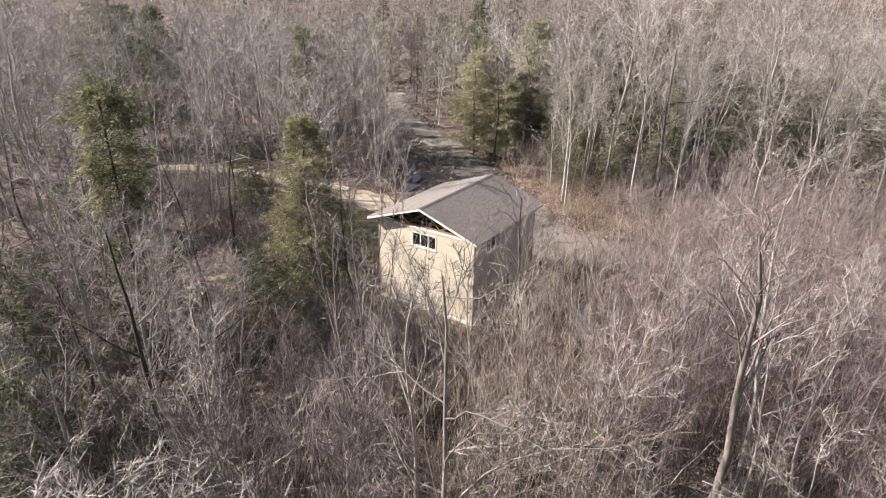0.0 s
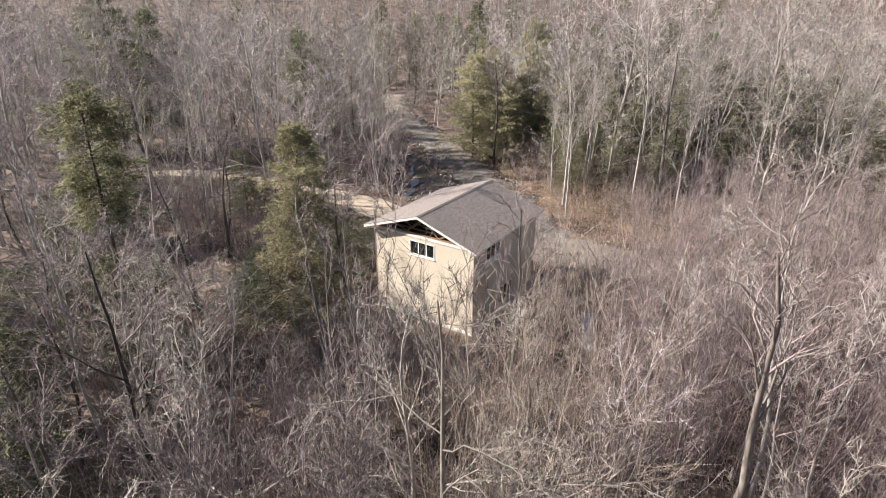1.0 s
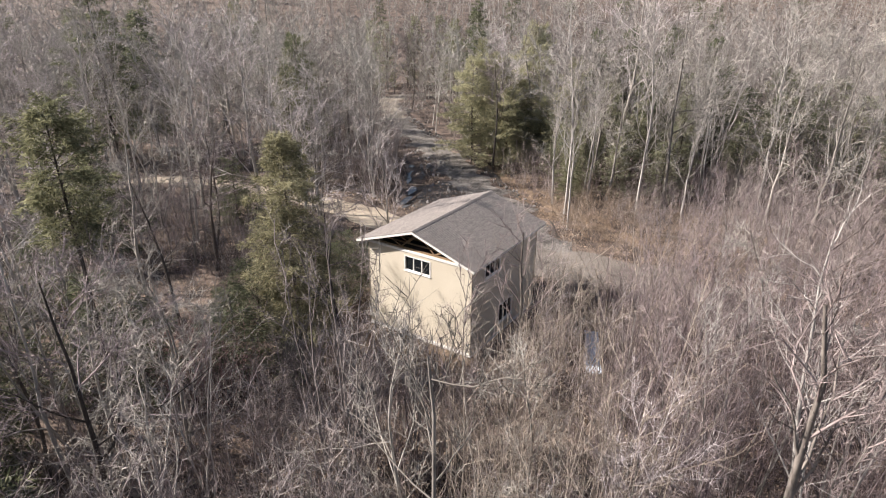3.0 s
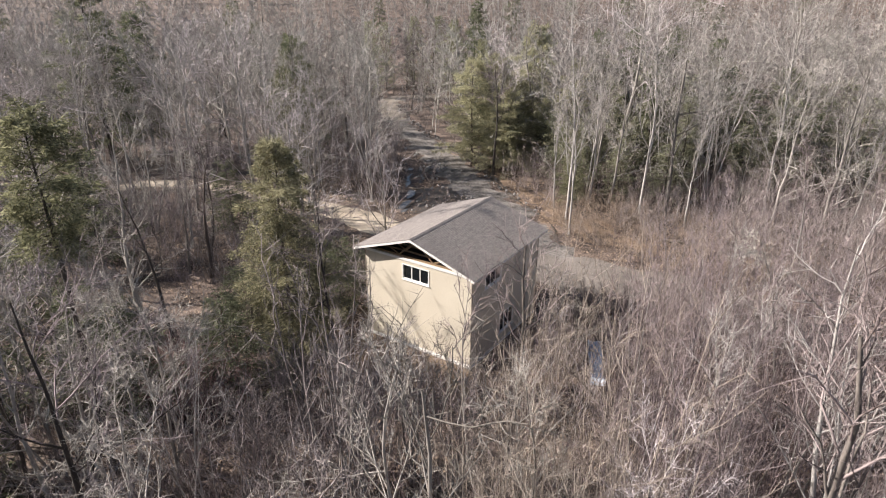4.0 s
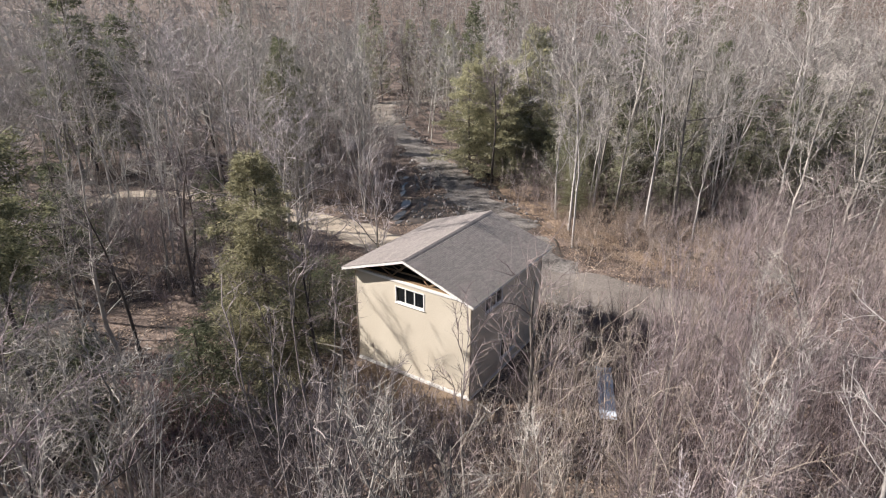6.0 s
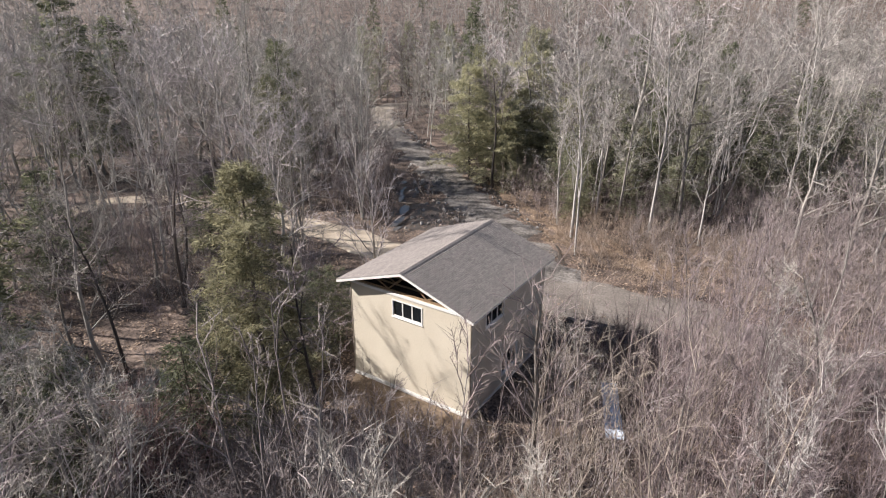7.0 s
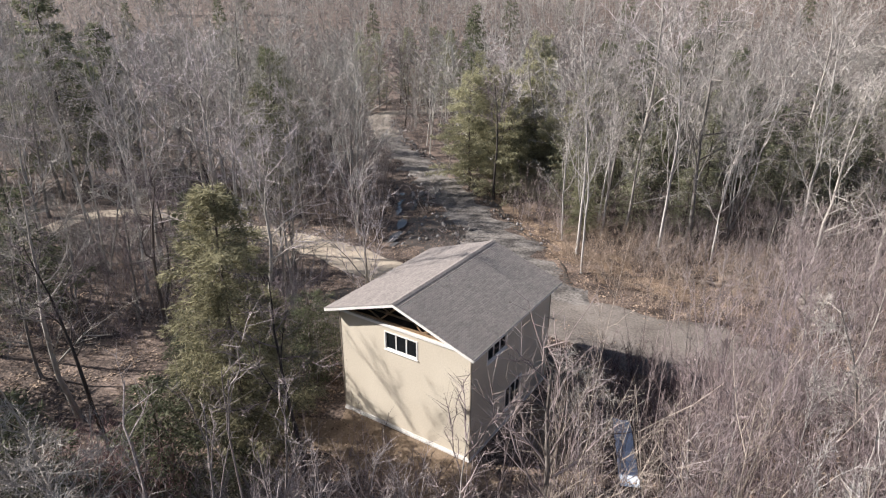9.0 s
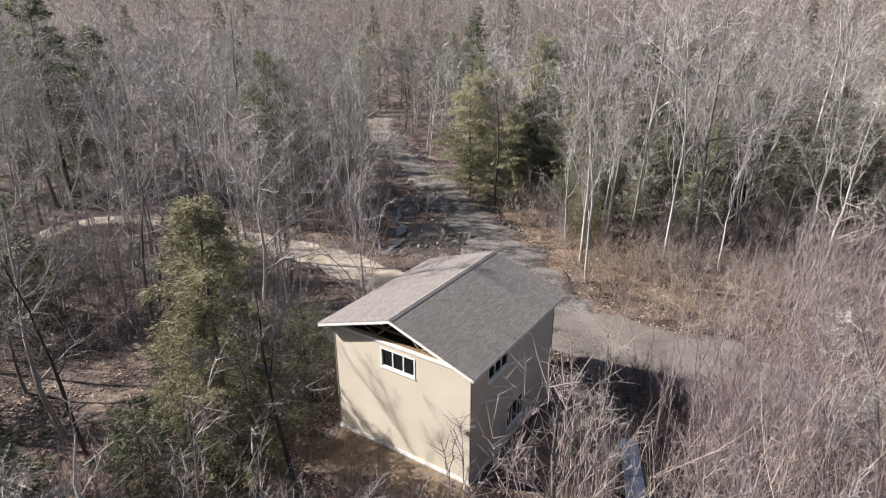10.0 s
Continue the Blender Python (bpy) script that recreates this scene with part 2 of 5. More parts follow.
class Buffer:
    """Gathers triangles of tubes, spikes and blades."""

    def __init__(self):
        self.v, self.f, self.n = [], [], 0

    def add(self, v, f):
        self.v.append(np.asarray(v, float).reshape(-1, 3))
        self.f.append(np.asarray(f, int).reshape(-1, 3) + self.n)
        self.n += len(self.v[-1])

    def arrays(self):
        return np.concatenate(self.v), np.concatenate(self.f)

    def tube(self, p, r, sides):
        p, r = np.asarray(p, float), np.asarray(r, float)
        d = np.gradient(p, axis=0)
        d /= np.linalg.norm(d, axis=1)[:, None] + 1e-9
        ref = np.where(np.abs(d[:, 2:3]) > 0.9, (1.0, 0, 0), (0, 0, 1.0))
        a = np.cross(d, ref)
        a /= np.linalg.norm(a, axis=1)[:, None] + 1e-9
        b = np.cross(d, a)
        t = np.arange(sides) * 2 * np.pi / sides
        ring = p[:, None] + r[:, None, None] * (a[:, None] * np.cos(t)[None, :, None] + b[:, None] * np.sin(t)[None, :, None])
        k = len(p)
        i, j = np.meshgrid(np.arange(k - 1), np.arange(sides), indexing="ij")
        q = i * sides + j
        w = i * sides + (j + 1) % sides
        self.add(ring.reshape(-1, 3), np.concatenate((np.stack((q, w, w + sides), -1).reshape(-1, 3), np.stack((q, w + sides, q + sides), -1).reshape(-1, 3))))

    def spikes(self, p, q, r):
        """Thin three-sided twigs from p to q."""
        p, q = np.asarray(p, float), np.asarray(q, float)
        k = len(p)
        d = q - p
        d /= np.linalg.norm(d, axis=1)[:, None] + 1e-9
        ref = np.where(np.abs(d[:, 2:3]) > 0.9, (1.0, 0, 0), (0, 0, 1.0))
        a = np.cross(d, ref)
        a /= np.linalg.norm(a, axis=1)[:, None] + 1e-9
        b = np.cross(d, a)
        r = np.broadcast_to(np.asarray(r, float), (k,))[:, None]
        v = np.stack((p + a * r, p - a * r * 0.5 + b * r * 0.87, p - a * r * 0.5 - b * r * 0.87, q), 1)
        i = np.arange(k)[:, None] * 4
        self.add(v, np.concatenate((i + (0, 1, 3), i + (1, 2, 3), i + (2, 0, 3)), 1))

    def slivers(self, p, q, r):
        """The finest twigs: one slim triangle each."""
        p, q = np.asarray(p, float), np.asarray(q, float)
        k = len(p)
        a = unit(np.cross(q - p, np.random.default_rng(k).normal(0, 1, (k, 3)))) * np.broadcast_to(np.asarray(r, float), (k,))[:, None]
        self.add(np.stack((p + a, p - a, q), 1), np.arange(k * 3).reshape(-1, 3))

    def blades(self, p, along, across):
        """Diamond-shaped sprays: two triangles each."""
        v = np.stack((p, p + along * 0.45 + across, p + along, p + along * 0.45 - across), 1)
        i = np.arange(len(p))[:, None] * 4
        self.add(v, np.concatenate((i + (0, 1, 2), i + (0, 2, 3)), 1))


def unit(a):
    return a / (np.linalg.norm(a, axis=-1, keepdims=True) + 1e-9)


def limb(rng, start, way, length, n, wander, lift):
    """Points of a wandering limb that bends upward by lift."""
    p = [np.asarray(start, float)]
    way = unit(np.asarray(way, float))
    for _ in range(n):
        way = unit(way + rng.normal(0, wander, 3) + np.array((0, 0, lift)))
        p.append(p[-1] + way * length / n)
    return np.array(p)


def along(p, t):
    """The point at the share t of a polyline."""
    x = t * (len(p) - 1)
    i = min(int(x), len(p) - 2)
    return p[i] + (p[i + 1] - p[i]) * (x - i), unit(p[i + 1] - p[i])


def fan(rng, way, spread):
    s = unit(rng.normal(0, 1, 3))
    s = unit(s - way * (s @ way))
    return unit(way * math.cos(spread) + s * math.sin(spread))


def bare_tree(seed, h, r0, stems=1, first=0.35, n1=13, n2=7, n3=16, reach=0.36, spread=1.1, twig=0.0065, sides=6, fan_out=0.18, crook=0.17):
    """A leafless tree: the trunk and the crown as two buffers."""
    rng = np.random.default_rng(seed)
    trunk, crown = Buffer(), Buffer()
    for s in range(stems):
        lean = rng.normal(0, 0.05 if stems == 1 else fan_out, 3) * (1, 1, 0) + (0, 0, 1)
        hs = h * rng.uniform(0.8, 1.0) if s else h
        base = np.append(rng.normal(0, 0.12, 2), -0.25) if stems > 1 else np.array((0, 0, -0.25))
        t = limb(rng, base, lean, hs * 0.98 + 0.25, 9, 0.075, 0.05)
        t[:, :2] -= (t[-1, :2] - t[0, :2] - lean[:2] * (0 if stems == 1 else hs * 0.8)) * np.linspace(0, 1, 10)[:, None] * (0.9 if stems == 1 else 0.6)
        rr = r0 * (0.85 if stems > 1 else 1) * np.linspace(1, 0.16, 10)
        rr[0] *= 1.35
        trunk.tube(t, rr, sides)
        for i in range(n1):
            u = first + (1 - first) * ((i + rng.uniform(0, 0.9)) / n1)
            p, w = along(t, min(u, 0.99))
            length = h * reach * (1.25 - 0.75 * u) * rng.uniform(0.6, 1.25)
            b = limb(rng, p, fan(rng, w, spread * rng.uniform(0.6, 1.25)), length, 5, crook, 0.05)
            rb = max(0.018, r0 * (1.15 - u) * 0.45)
            (trunk if rb > 0.035 else crown).tube(b, np.linspace(rb, 0.01, 6), 4)
            for j in range(n2):
                p2, w2 = along(b, 0.2 + 0.8 * (j + rng.uniform(0, 0.8)) / n2)
                l2 = length * rng.uniform(0.28, 0.55)
                c = limb(rng, p2, fan(rng, w2, rng.uniform(0.4, 0.95)), l2, 3, 0.14, 0.07)
                crown.tube(c, np.linspace(max(0.012, rb * 0.45), 0.006, 4), 3)
                tt = rng.uniform(0.15, 1.0, n3)
                q = np.array([along(c, x)[0] for x in tt])
                d = np.array([fan(rng, w2, rng.uniform(0.35, 1.5)) for _ in tt]) + (0, 0, 0.05)
                crown.slivers(q, q + unit(d) * rng.uniform(0.3, 1.0, n3)[:, None] * min(1.0, 0.45 + l2 / 2.5), twig)
    return trunk, crown


def low_tree(seed, h, n1=12, n2=27, r=0.08, twig=0.027):
    """A plain leafless tree for far woods."""
    rng = np.random.default_rng(seed)
    b = Buffer()
    t = limb(rng, (0, 0, -0.5), (*rng.normal(0, 0.06, 2), 1), h * 0.9, 4, 0.05, 0.05)
    b.tube(t, np.linspace(r, 0.03, 5), 4)
    for i in range(n1):
        u = 0.2 + 0.78 * (i + rng.uniform(0, 0.8)) / n1
        p, w = along(t, u)
        c = limb(rng, p, fan(rng, w, rng.uniform(0.6, 1.35)), h * 0.33 * (1.3 - 0.8 * u) * rng.uniform(0.7, 1.2), 2, 0.15, 0.12)
        b.tube(c, (0.045, 0.03, 0.015), 3)
        q = np.array([along(c, x)[0] for x in rng.uniform(0.15, 1, n2)])
        d = np.array([fan(rng, unit(c[-1] - c[0]), rng.uniform(0.25, 1.35)) for _ in range(n2)]) + (0, 0, 0.12)
        b.slivers(q, q + unit(d) * rng.uniform(0.3, 1.0, n2)[:, None], twig)
    return b.arrays()


def clump(seed, h, stems=7, twigs=32, r=0.017, twig=0.0075, spread=0.3, low=0.2, wide=(0.35, 1.2), boughs=0):
    """A clump of bare saplings; with boughs, each stem carries side branches that hold most of the twigs."""
    rng = np.random.default_rng(seed)
    b = Buffer()
    for _ in range(stems):
        way = (*rng.normal(0, spread, 2), 1)
        t = limb(rng, (*rng.normal(0, 0.35, 2), -0.1), way, h * rng.uniform(0.55, 1.05), 4, 0.09, 0.06)
        b.tube(t, np.linspace(r, 0.006, 5), 3)
        lines = [t]
        for i in range(boughs):
            p, w = along(t, low + (0.95 - low) * (i + rng.uniform(0, 0.9)) / boughs)
            side = limb(rng, p, fan(rng, w, rng.uniform(0.45, 0.95)), h * rng.uniform(0.09, 0.19), 3, 0.16, 0.1)
            b.tube(side, np.linspace(r * 0.5, 0.005, 4), 3)
            lines.append(side)
        which = rng.integers(0, len(lines), twigs)
        u = np.where(which == 0, rng.uniform(low, 1, twigs), rng.uniform(0.15, 1, twigs))
        near = [along(lines[k], x) for k, x in zip(which, u)]
        q = np.array([n[0] for n in near])
        d = np.array([fan(rng, n[1], rng.uniform(*wide)) for n in near]) + (0, 0, 0.08)
        b.slivers(q, q + unit(d) * rng.uniform(0.3, 1.0, twigs)[:, None] * (1.4 - 0.6 * u)[:, None], twig)
    return b.arrays()


def evergreen(seed, h, spread, n=75, sprays=30, first=0.12, blade=0.3, broad=0.12, taper=0.62, ragged=0.0):
    """A conifer: trunk with bare limbs, and a crown of drooping needle sprays."""
    rng = np.random.default_rng(seed)
    trunk, crown = Buffer(), Buffer()
    t = limb(rng, (0, 0, -0.2), (*rng.normal(0, 0.02, 2), 1), h + 0.2, 8, 0.025, 0.05)
    t[:, :2] -= (t[-1, :2] - t[0, :2]) * np.linspace(0, 1, 9)[:, None]
    trunk.tube(t, np.linspace(0.012 * h, 0.02, 9), 7)
    swell = rng.uniform(0, 6.3, 4)
    for i in range(n):
        u = first + (0.985 - first) * (i + rng.uniform(0, 1)) / n
        p, w = along(t, u)
        az = i * 2.4 + rng.uniform(-0.5, 0.5)
        length = spread * (1 - u) ** taper * rng.uniform(0.5, 1.25) * (0.75 + 0.25 * min(1, u / 0.3)) + 0.25
        if ragged:
            length *= 1 + ragged * (0.6 * math.sin(az + swell[0] + 3 * u) + 0.5 * math.sin(2 * az + swell[1] - 9 * u) + 0.5 * math.sin(19 * u + swell[2]))
        way = np.array((math.cos(az), math.sin(az), rng.uniform(-0.05, 0.3) + 0.5 * (u > 0.85)))
        c = limb(rng, p, way, length, 4, 0.09, -0.07)
        trunk.tube(c, np.linspace(0.03 * (1.1 - u) + 0.008, 0.005, 5), 3)
        k = int(sprays * (0.3 + 0.7 * length / spread)) + 6
        s = rng.uniform(0.12, 1.0, k) ** 0.75
        q = np.array([along(c, x)[0] for x in s])
        flat = unit(np.append(way[:2], 0))
        side = np.array((-flat[1], flat[0], 0))
        out = rng.normal(0, 1, k) * (0.10 + 0.22 * length * (1.05 - s))
        q = q + side * out[:, None] + flat * (np.abs(out) * 0.4)[:, None] + np.array((0, 0, 1)) * (rng.normal(0, 0.10, k) - 0.12 * np.abs(out))[:, None]
        d = unit(flat * rng.uniform(0.1, 1.0, k)[:, None] + side * (rng.normal(0, 0.5, k) + np.sign(out) * 0.5)[:, None] + np.array((0, 0, 1)) * rng.normal(-0.05, 0.45, k)[:, None])
        ln = rng.uniform(0.6, 1.5, k) * blade
        crown.slivers(q, q + d * ln[:, None], ln * broad)
    return trunk, crown


def scattered(v, f, places, turns, sizes, heights=None):
    """Many turned and scaled copies of one triangle set, joined."""
    k = len(places)
    c, s = np.cos(turns)[:, None], np.sin(turns)[:, None]
    sizes = np.asarray(sizes)[:, None]
    hz = sizes if heights is None else np.asarray(heights)[:, None]
    x = (v[None, :, 0] * c - v[None, :, 1] * s) * sizes + places[:, None, 0]
    y = (v[None, :, 0] * s + v[None, :, 1] * c) * sizes + places[:, None, 1]
    z = v[None, :, 2] * hz + places[:, None, 2]
    return np.stack((x, y, z), -1).reshape(-1, 3), (f[None] + (np.arange(k) * len(v))[:, None, None]).reshape(-1, 3)


def stuff(name, sets, material, label, category):
    """One joined mesh of uncounted growth."""
    vs, fs, n = [], [], 0
    for v, f in sets:
        vs.append(v), fs.append(f + n)
        n += len(v)
    ob = new(name, tri_mesh(name, np.concatenate(vs), np.concatenate(fs), material))
    return tagged(ob, label, category, kind="stuff")


# ---------------- the lie of the land ----------------
ROAD = [(30, 15.5, 3.6), (15, 15.8, 3.6), (7, 16.0, 4.4), (1, 15.4, 4.8), (-4.8, 17.8, 5.0), (-8.0, 20.8, 6.2), (-11.3, 23.9, 6.4), (-16.2, 28.0, 5.2), (-22.8, 33.7, 5.3), (-26.2, 36.7, 5.2), (-32.2, 41.3, 4.5), (-38.3, 46.0, 4.3),
        (-45.2, 51.8, 3.9), (-52.8, 59.2, 4.6), (-57.3, 65.0, 4.6), (-57.2, 69.6, 4.2), (-54.5, 72.6, 4.0), (-49, 76.5, 3.6), (-42, 82, 3.4)]
DRIVE = [(-11.5, 13.5, 4.0), (-16.3, 14.2, 4.6), (-20.3, 15.0, 4.8), (-25, 15.2, 4.2), (-31, 14.7, 2.8), (-37, 14.2, 2.4), (-42, 13.2, 2.6), (-46.4, 10.8, 2.8), (-48, 7.4, 2.6), (-46, 3.2, 2.6), (-42, -3, 2.6)]
DITCH = [(-33, 38.5, 1.4), (-28.5, 33.5, 1.9), (-25.3, 29.0, 2.2), (-22.6, 25.0, 2.4), (-20.4, 21.2, 2.2), (-19.0, 18.6, 1.4)]


def sampled(line, step=0.7):
    """Points, half widths and tangents along a smoothed line."""
    a = np.array(line, float)
    d = np.r_[0, np.cumsum(np.linalg.norm(np.diff(a[:, :2], axis=0), axis=1))]
    t = np.arange(0, d[-1], step)
    out = np.stack([np.interp(t, d, a[:, i]) for i in range(3)], 1)
    k = np.ones(7) / 7
    pad = np.pad(out, ((3, 3), (0, 0)), mode="edge")
    out = np.stack([np.convolve(pad[:, i], k, "valid") for i in range(3)], 1)
    return out[:, :2], out[:, 2] / 2, unit(np.gradient(out[:, :2], axis=0))


TRACKS = [sampled(x) for x in (ROAD, DRIVE)]
DITCH_LINE = sampled(DITCH)


def edge_distance(x, y, line):
    """How far points lie outside the edge of a track (negative inside)."""
    x, y = np.atleast_1d(np.asarray(x, float)), np.atleast_1d(np.asarray(y, float))
    best = np.full(x.shape, 1e9)
    for (px, py), w in zip(line[0], line[1]):
        best = np.minimum(best, np.hypot(x - px, y - py) - w)
    return best


def house_distance(x, y):
    return np.hypot(np.maximum(np.maximum(-7.3 - x, x), 0), np.maximum(np.maximum(-y, y - 8.05), 0))


def ease(a, lo, hi):
    t = np.clip((a - lo) / (hi - lo), 0, 1)
    return t * t * (3 - 2 * t)


def ground_height(x, y):
    """The ground: nearly level round the house, uneven in the woods, a wooded rise far behind."""
    x, y = np.atleast_1d(np.asarray(x, float)), np.atleast_1d(np.asarray(y, float))
    rough = 0.28 * np.sin(x * 0.31 + 1.3 * np.sin(y * 0.23)) * np.cos(y * 0.27 + 0.8) + 0.12 * np.sin(x * 0.9 + y * 0.4) * np.sin(y * 0.8 - x * 0.3) + 0.05 * np.sin(2.3 * x + y) * np.sin(1.9 * y)
    near = np.minimum(np.minimum(edge_distance(x, y, TRACKS[0]), edge_distance(x, y, TRACKS[1])), house_distance(x, y) - 1.5)
    z = -0.12 + rough * ease(near, 0.5, 5.0)
    z -= 0.45 * (1 - ease(edge_distance(x, y, DITCH_LINE), -0.9, 1.0)) * ease(edge_distance(x, y, TRACKS[1]), -0.2, 0.6)
    depth = -0.552 * x + 0.834 * y
    wide = 0.834 * x + 0.552 * y
    far = np.maximum(depth - 95, 0)
    z += 0.085 * far * ease(far, 0, 120) + 2.5 * np.sin(wide * 0.021 + depth * 0.013) * ease(far, 20, 120)
    return z - 0.06 * np.maximum(far - 420, 0)


gu_ = np.linspace(-1, 1, 180)
gx = np.sinh(gu_ * 5.2) / np.sinh(5.2) * 2200 - 8 + 0 * gu_
gy = np.sinh(gu_ * 5.2) / np.sinh(5.2) * 2200 + 14
mx, my = np.meshgrid(gx, gy, indexing="ij")
gz = ground_height(mx.ravel(), my.ravel())
gi, gj = np.meshgrid(np.arange(179), np.arange(179), indexing="ij")
gq = (gi * 180 + gj).ravel()
ground = new("ground", tri_mesh("ground", np.stack((mx.ravel(), my.ravel(), gz), 1), np.stack((gq, gq + 180, gq + 181, gq + 1), 1), LITTER, True))
tagged(ground, "brown forest floor covered with dead leaves", "ground", kind="structure")


def strip(name, line, lift, material, label, category, ragged=0.25, cols=9):
    """A track laid over the ground with ragged, sunken edges."""
    rng = np.random.default_rng(len(name))
    p, w, t = line
    s = np.stack((t[:, 1], -t[:, 0]), 1)
    k = np.linspace(-1, 1, cols)
    wob = 1 + rng.normal(0, ragged * 0.35, (len(p), 2)) + ragged * 0.5 * np.sin(np.arange(len(p))[:, None] * (0.7, 0.9) + (0, 2))
    ww = np.where(k[None] < 0, wob[:, :1], wob[:, 1:]) * w[:, None]
    q = p[:, None] + s[:, None] * (k[None] * ww)[..., None]
    z = ground_height(q[..., 0].ravel(), q[..., 1].ravel()).reshape(q.shape[:2])
    z = z + lift * np.where(np.abs(k) > 0.99, -2.0, 1.0)[None] - 0.035 * np.exp(-((np.abs(k) - 0.45) / 0.15) ** 2)[None] + rng.normal(0, 0.006, z.shape)
    i, j = np.meshgrid(np.arange(len(p) - 1), np.arange(cols - 1), indexing="ij")
    a = (i * cols + j).ravel()
    ob = new(name, tri_mesh(name, np.concatenate((q, z[..., None]), -1).reshape(-1, 3), np.stack((a, a + cols, a + cols + 1, a + 1), 1), material, True))
    return tagged(ob, label, category, kind="structure")


strip("road", TRACKS[0], 0.07, GRAVEL, "grey gravel road winding through bare woods", "road", 0.42)
road_p, road_w, road_t = TRACKS[0]
bend = road_p[:, 0] < -45
strip("road", (road_p[bend], road_w[bend] * 1.05, road_t[bend]), 0.11, ROAD_TAN, "pale sandy bend of the gravel road under tall trees", "road", 0.35)
keep = (road_p[:, 0] < -4.2) & (road_p[:, 0] > -50)
for sign, width in ((1, 0.34), (-1, 0.25)):
    edge = road_p + np.stack((road_t[:, 1], -road_t[:, 0]), 1) * (sign * (road_w + 0.15))[:, None]
    vary = width * np.maximum(0.12, 0.75 * np.sin(np.arange(keep.sum()) * 0.37 + sign) + 0.6 * np.sin(np.arange(keep.sum()) * 0.11))
    edge = edge + np.stack((np.sin(edge[:, 1] * 0.9), np.cos(edge[:, 0] * 0.8)), 1) * 0.35
    strip("road_edge", (edge[keep], vary, road_t[keep]), 0.035, MUD, "low dark strip along the edge of the gravel road", "road edge", 0.7, 7)
strip("leaf_bank", sampled([(-24, 41.3, 1.0), (-16.5, 34.6, 2.4), (-11, 29.8, 4.4), (-5.5, 25.8, 4.8), (0.5, 23.2, 3.0), (6, 22.6, 1.4)]), 0.025, LEAF_BANK, "bank of orange-brown dead leaves beside the road", "leaf bank", 0.55, 13)
strip("driveway", TRACKS[1], 0.05, SAND, "pale tan gravel driveway curving off the road", "driveway", 0.16)
# dark mud strip laid where only shade falls beside the road
SHADE_LINE = sampled([(-34, 46.0, 0.9), (-30, 43.6, 1.9), (-26, 41.0, 2.5), (-21.5, 37.6, 1.5), (-17, 33.2, 1.1), (-12.8, 29.2, 0.8)])
strip("ditch_bed", SHADE_LINE, 0.03, MUD, "dark strip in place of shade along the foot of the gravel road", "ditch", 0.7)
strip("ditch_bed", DITCH_LINE, 0.05, MUD, "dark wet muddy ditch beside the gravel road", "ditch", 0.5)


def patch(name, cx, cy, rx, ry, turn, lift, material, label, category, seed=1, level=None, rings=7):
    """An uneven-edged area on the ground."""
    rng = np.random.default_rng(seed)
    n = 40
    a = np.arange(n) * 2 * np.pi / n
    edge = 1 + sum(rng.uniform(-0.13, 0.13) * np.sin(k * a + rng.uniform(0, 6)) for k in range(2, 9))
    c, s = math.cos(radians(turn)), math.sin(radians(turn))
    v, f = [], []
    for r in np.linspace(0.02, 1, rings):
        x, y = rx * r * edge * np.cos(a), ry * r * edge * np.sin(a)
        px, py = cx + x * c - y * s, cy + x * s + y * c
        z = ground_height(px, py) + (lift if r < 0.99 else -0.05) if level is None else np.full(n, level)
        v.append(np.stack((px, py, z), 1))
    for i in range(rings - 1):
        j = np.arange(n)
        k = (j + 1) % n
        f.append(np.stack((i * n + j, (i + 1) * n + j, (i + 1) * n + k, i * n + k), 1))
    ob = new(name, tri_mesh(name, np.concatenate(v), np.concatenate(f), material, True))
    return tagged(ob, label, category, kind="structure")


patch("soil_patch", -3.0, -1.2, 6.3, 2.2, 4, 0.03, SOIL, "bare brown soil along the foot of the house", "soil", 3)
patch("soil_patch", 3.2, 6.8, 2.9, 6.2, 0, 0.025, SOIL, "bare dark soil beside the shaded house wall", "soil", 5)
patch("soil_patch", 3.6, 14.9, 9.5, 4.0, 2, 0.105, YARD, "packed brown-grey dirt yard behind the house", "yard", 12, rings=12)
patch("soil_patch", -17.8, 23.5, 3.4, 5.6, 35, 0.03, MUD, "churned dark mud between ditch and road", "mud", 6)
patch("soil_patch", -13.5, 8.6, 4.2, 3.6, 20, 0.03, MUD, "dark churned soil below the driveway", "mud", 8)
for cx, cy, rx, ry, turn, seed in ((-26.3, 29.6, 0.55, 1.7, 20, 9), (-27.6, 31.6, 0.35, 1.0, 60, 11), (-24.4, 27.0, 0.3, 1.3, 35, 13), (-21.8, 24.0, 0.4, 1.5, 30, 10), (-20.3, 21.0, 0.35, 1.6, 15, 14), (-19.3, 19.2, 0.3, 0.9, 0, 15)):
    patch("puddle", cx, cy, rx, ry, turn, 0, WATER, "narrow shallow puddle reflecting the sky in the muddy ditch", "puddle", seed, level=-0.36)

# ---------------- house ----------------
W, L, TOP = 7.3, 8.05, 5.6
CX, HALF, EAVE, PEAK, Y0, Y1 = -3.7, 4.1, 5.676, 7.056, -0.49, 7.95 + 0.49
house = thing("house", "two-storey beige house with grey shingle gable roof and open unfinished gable", "house")


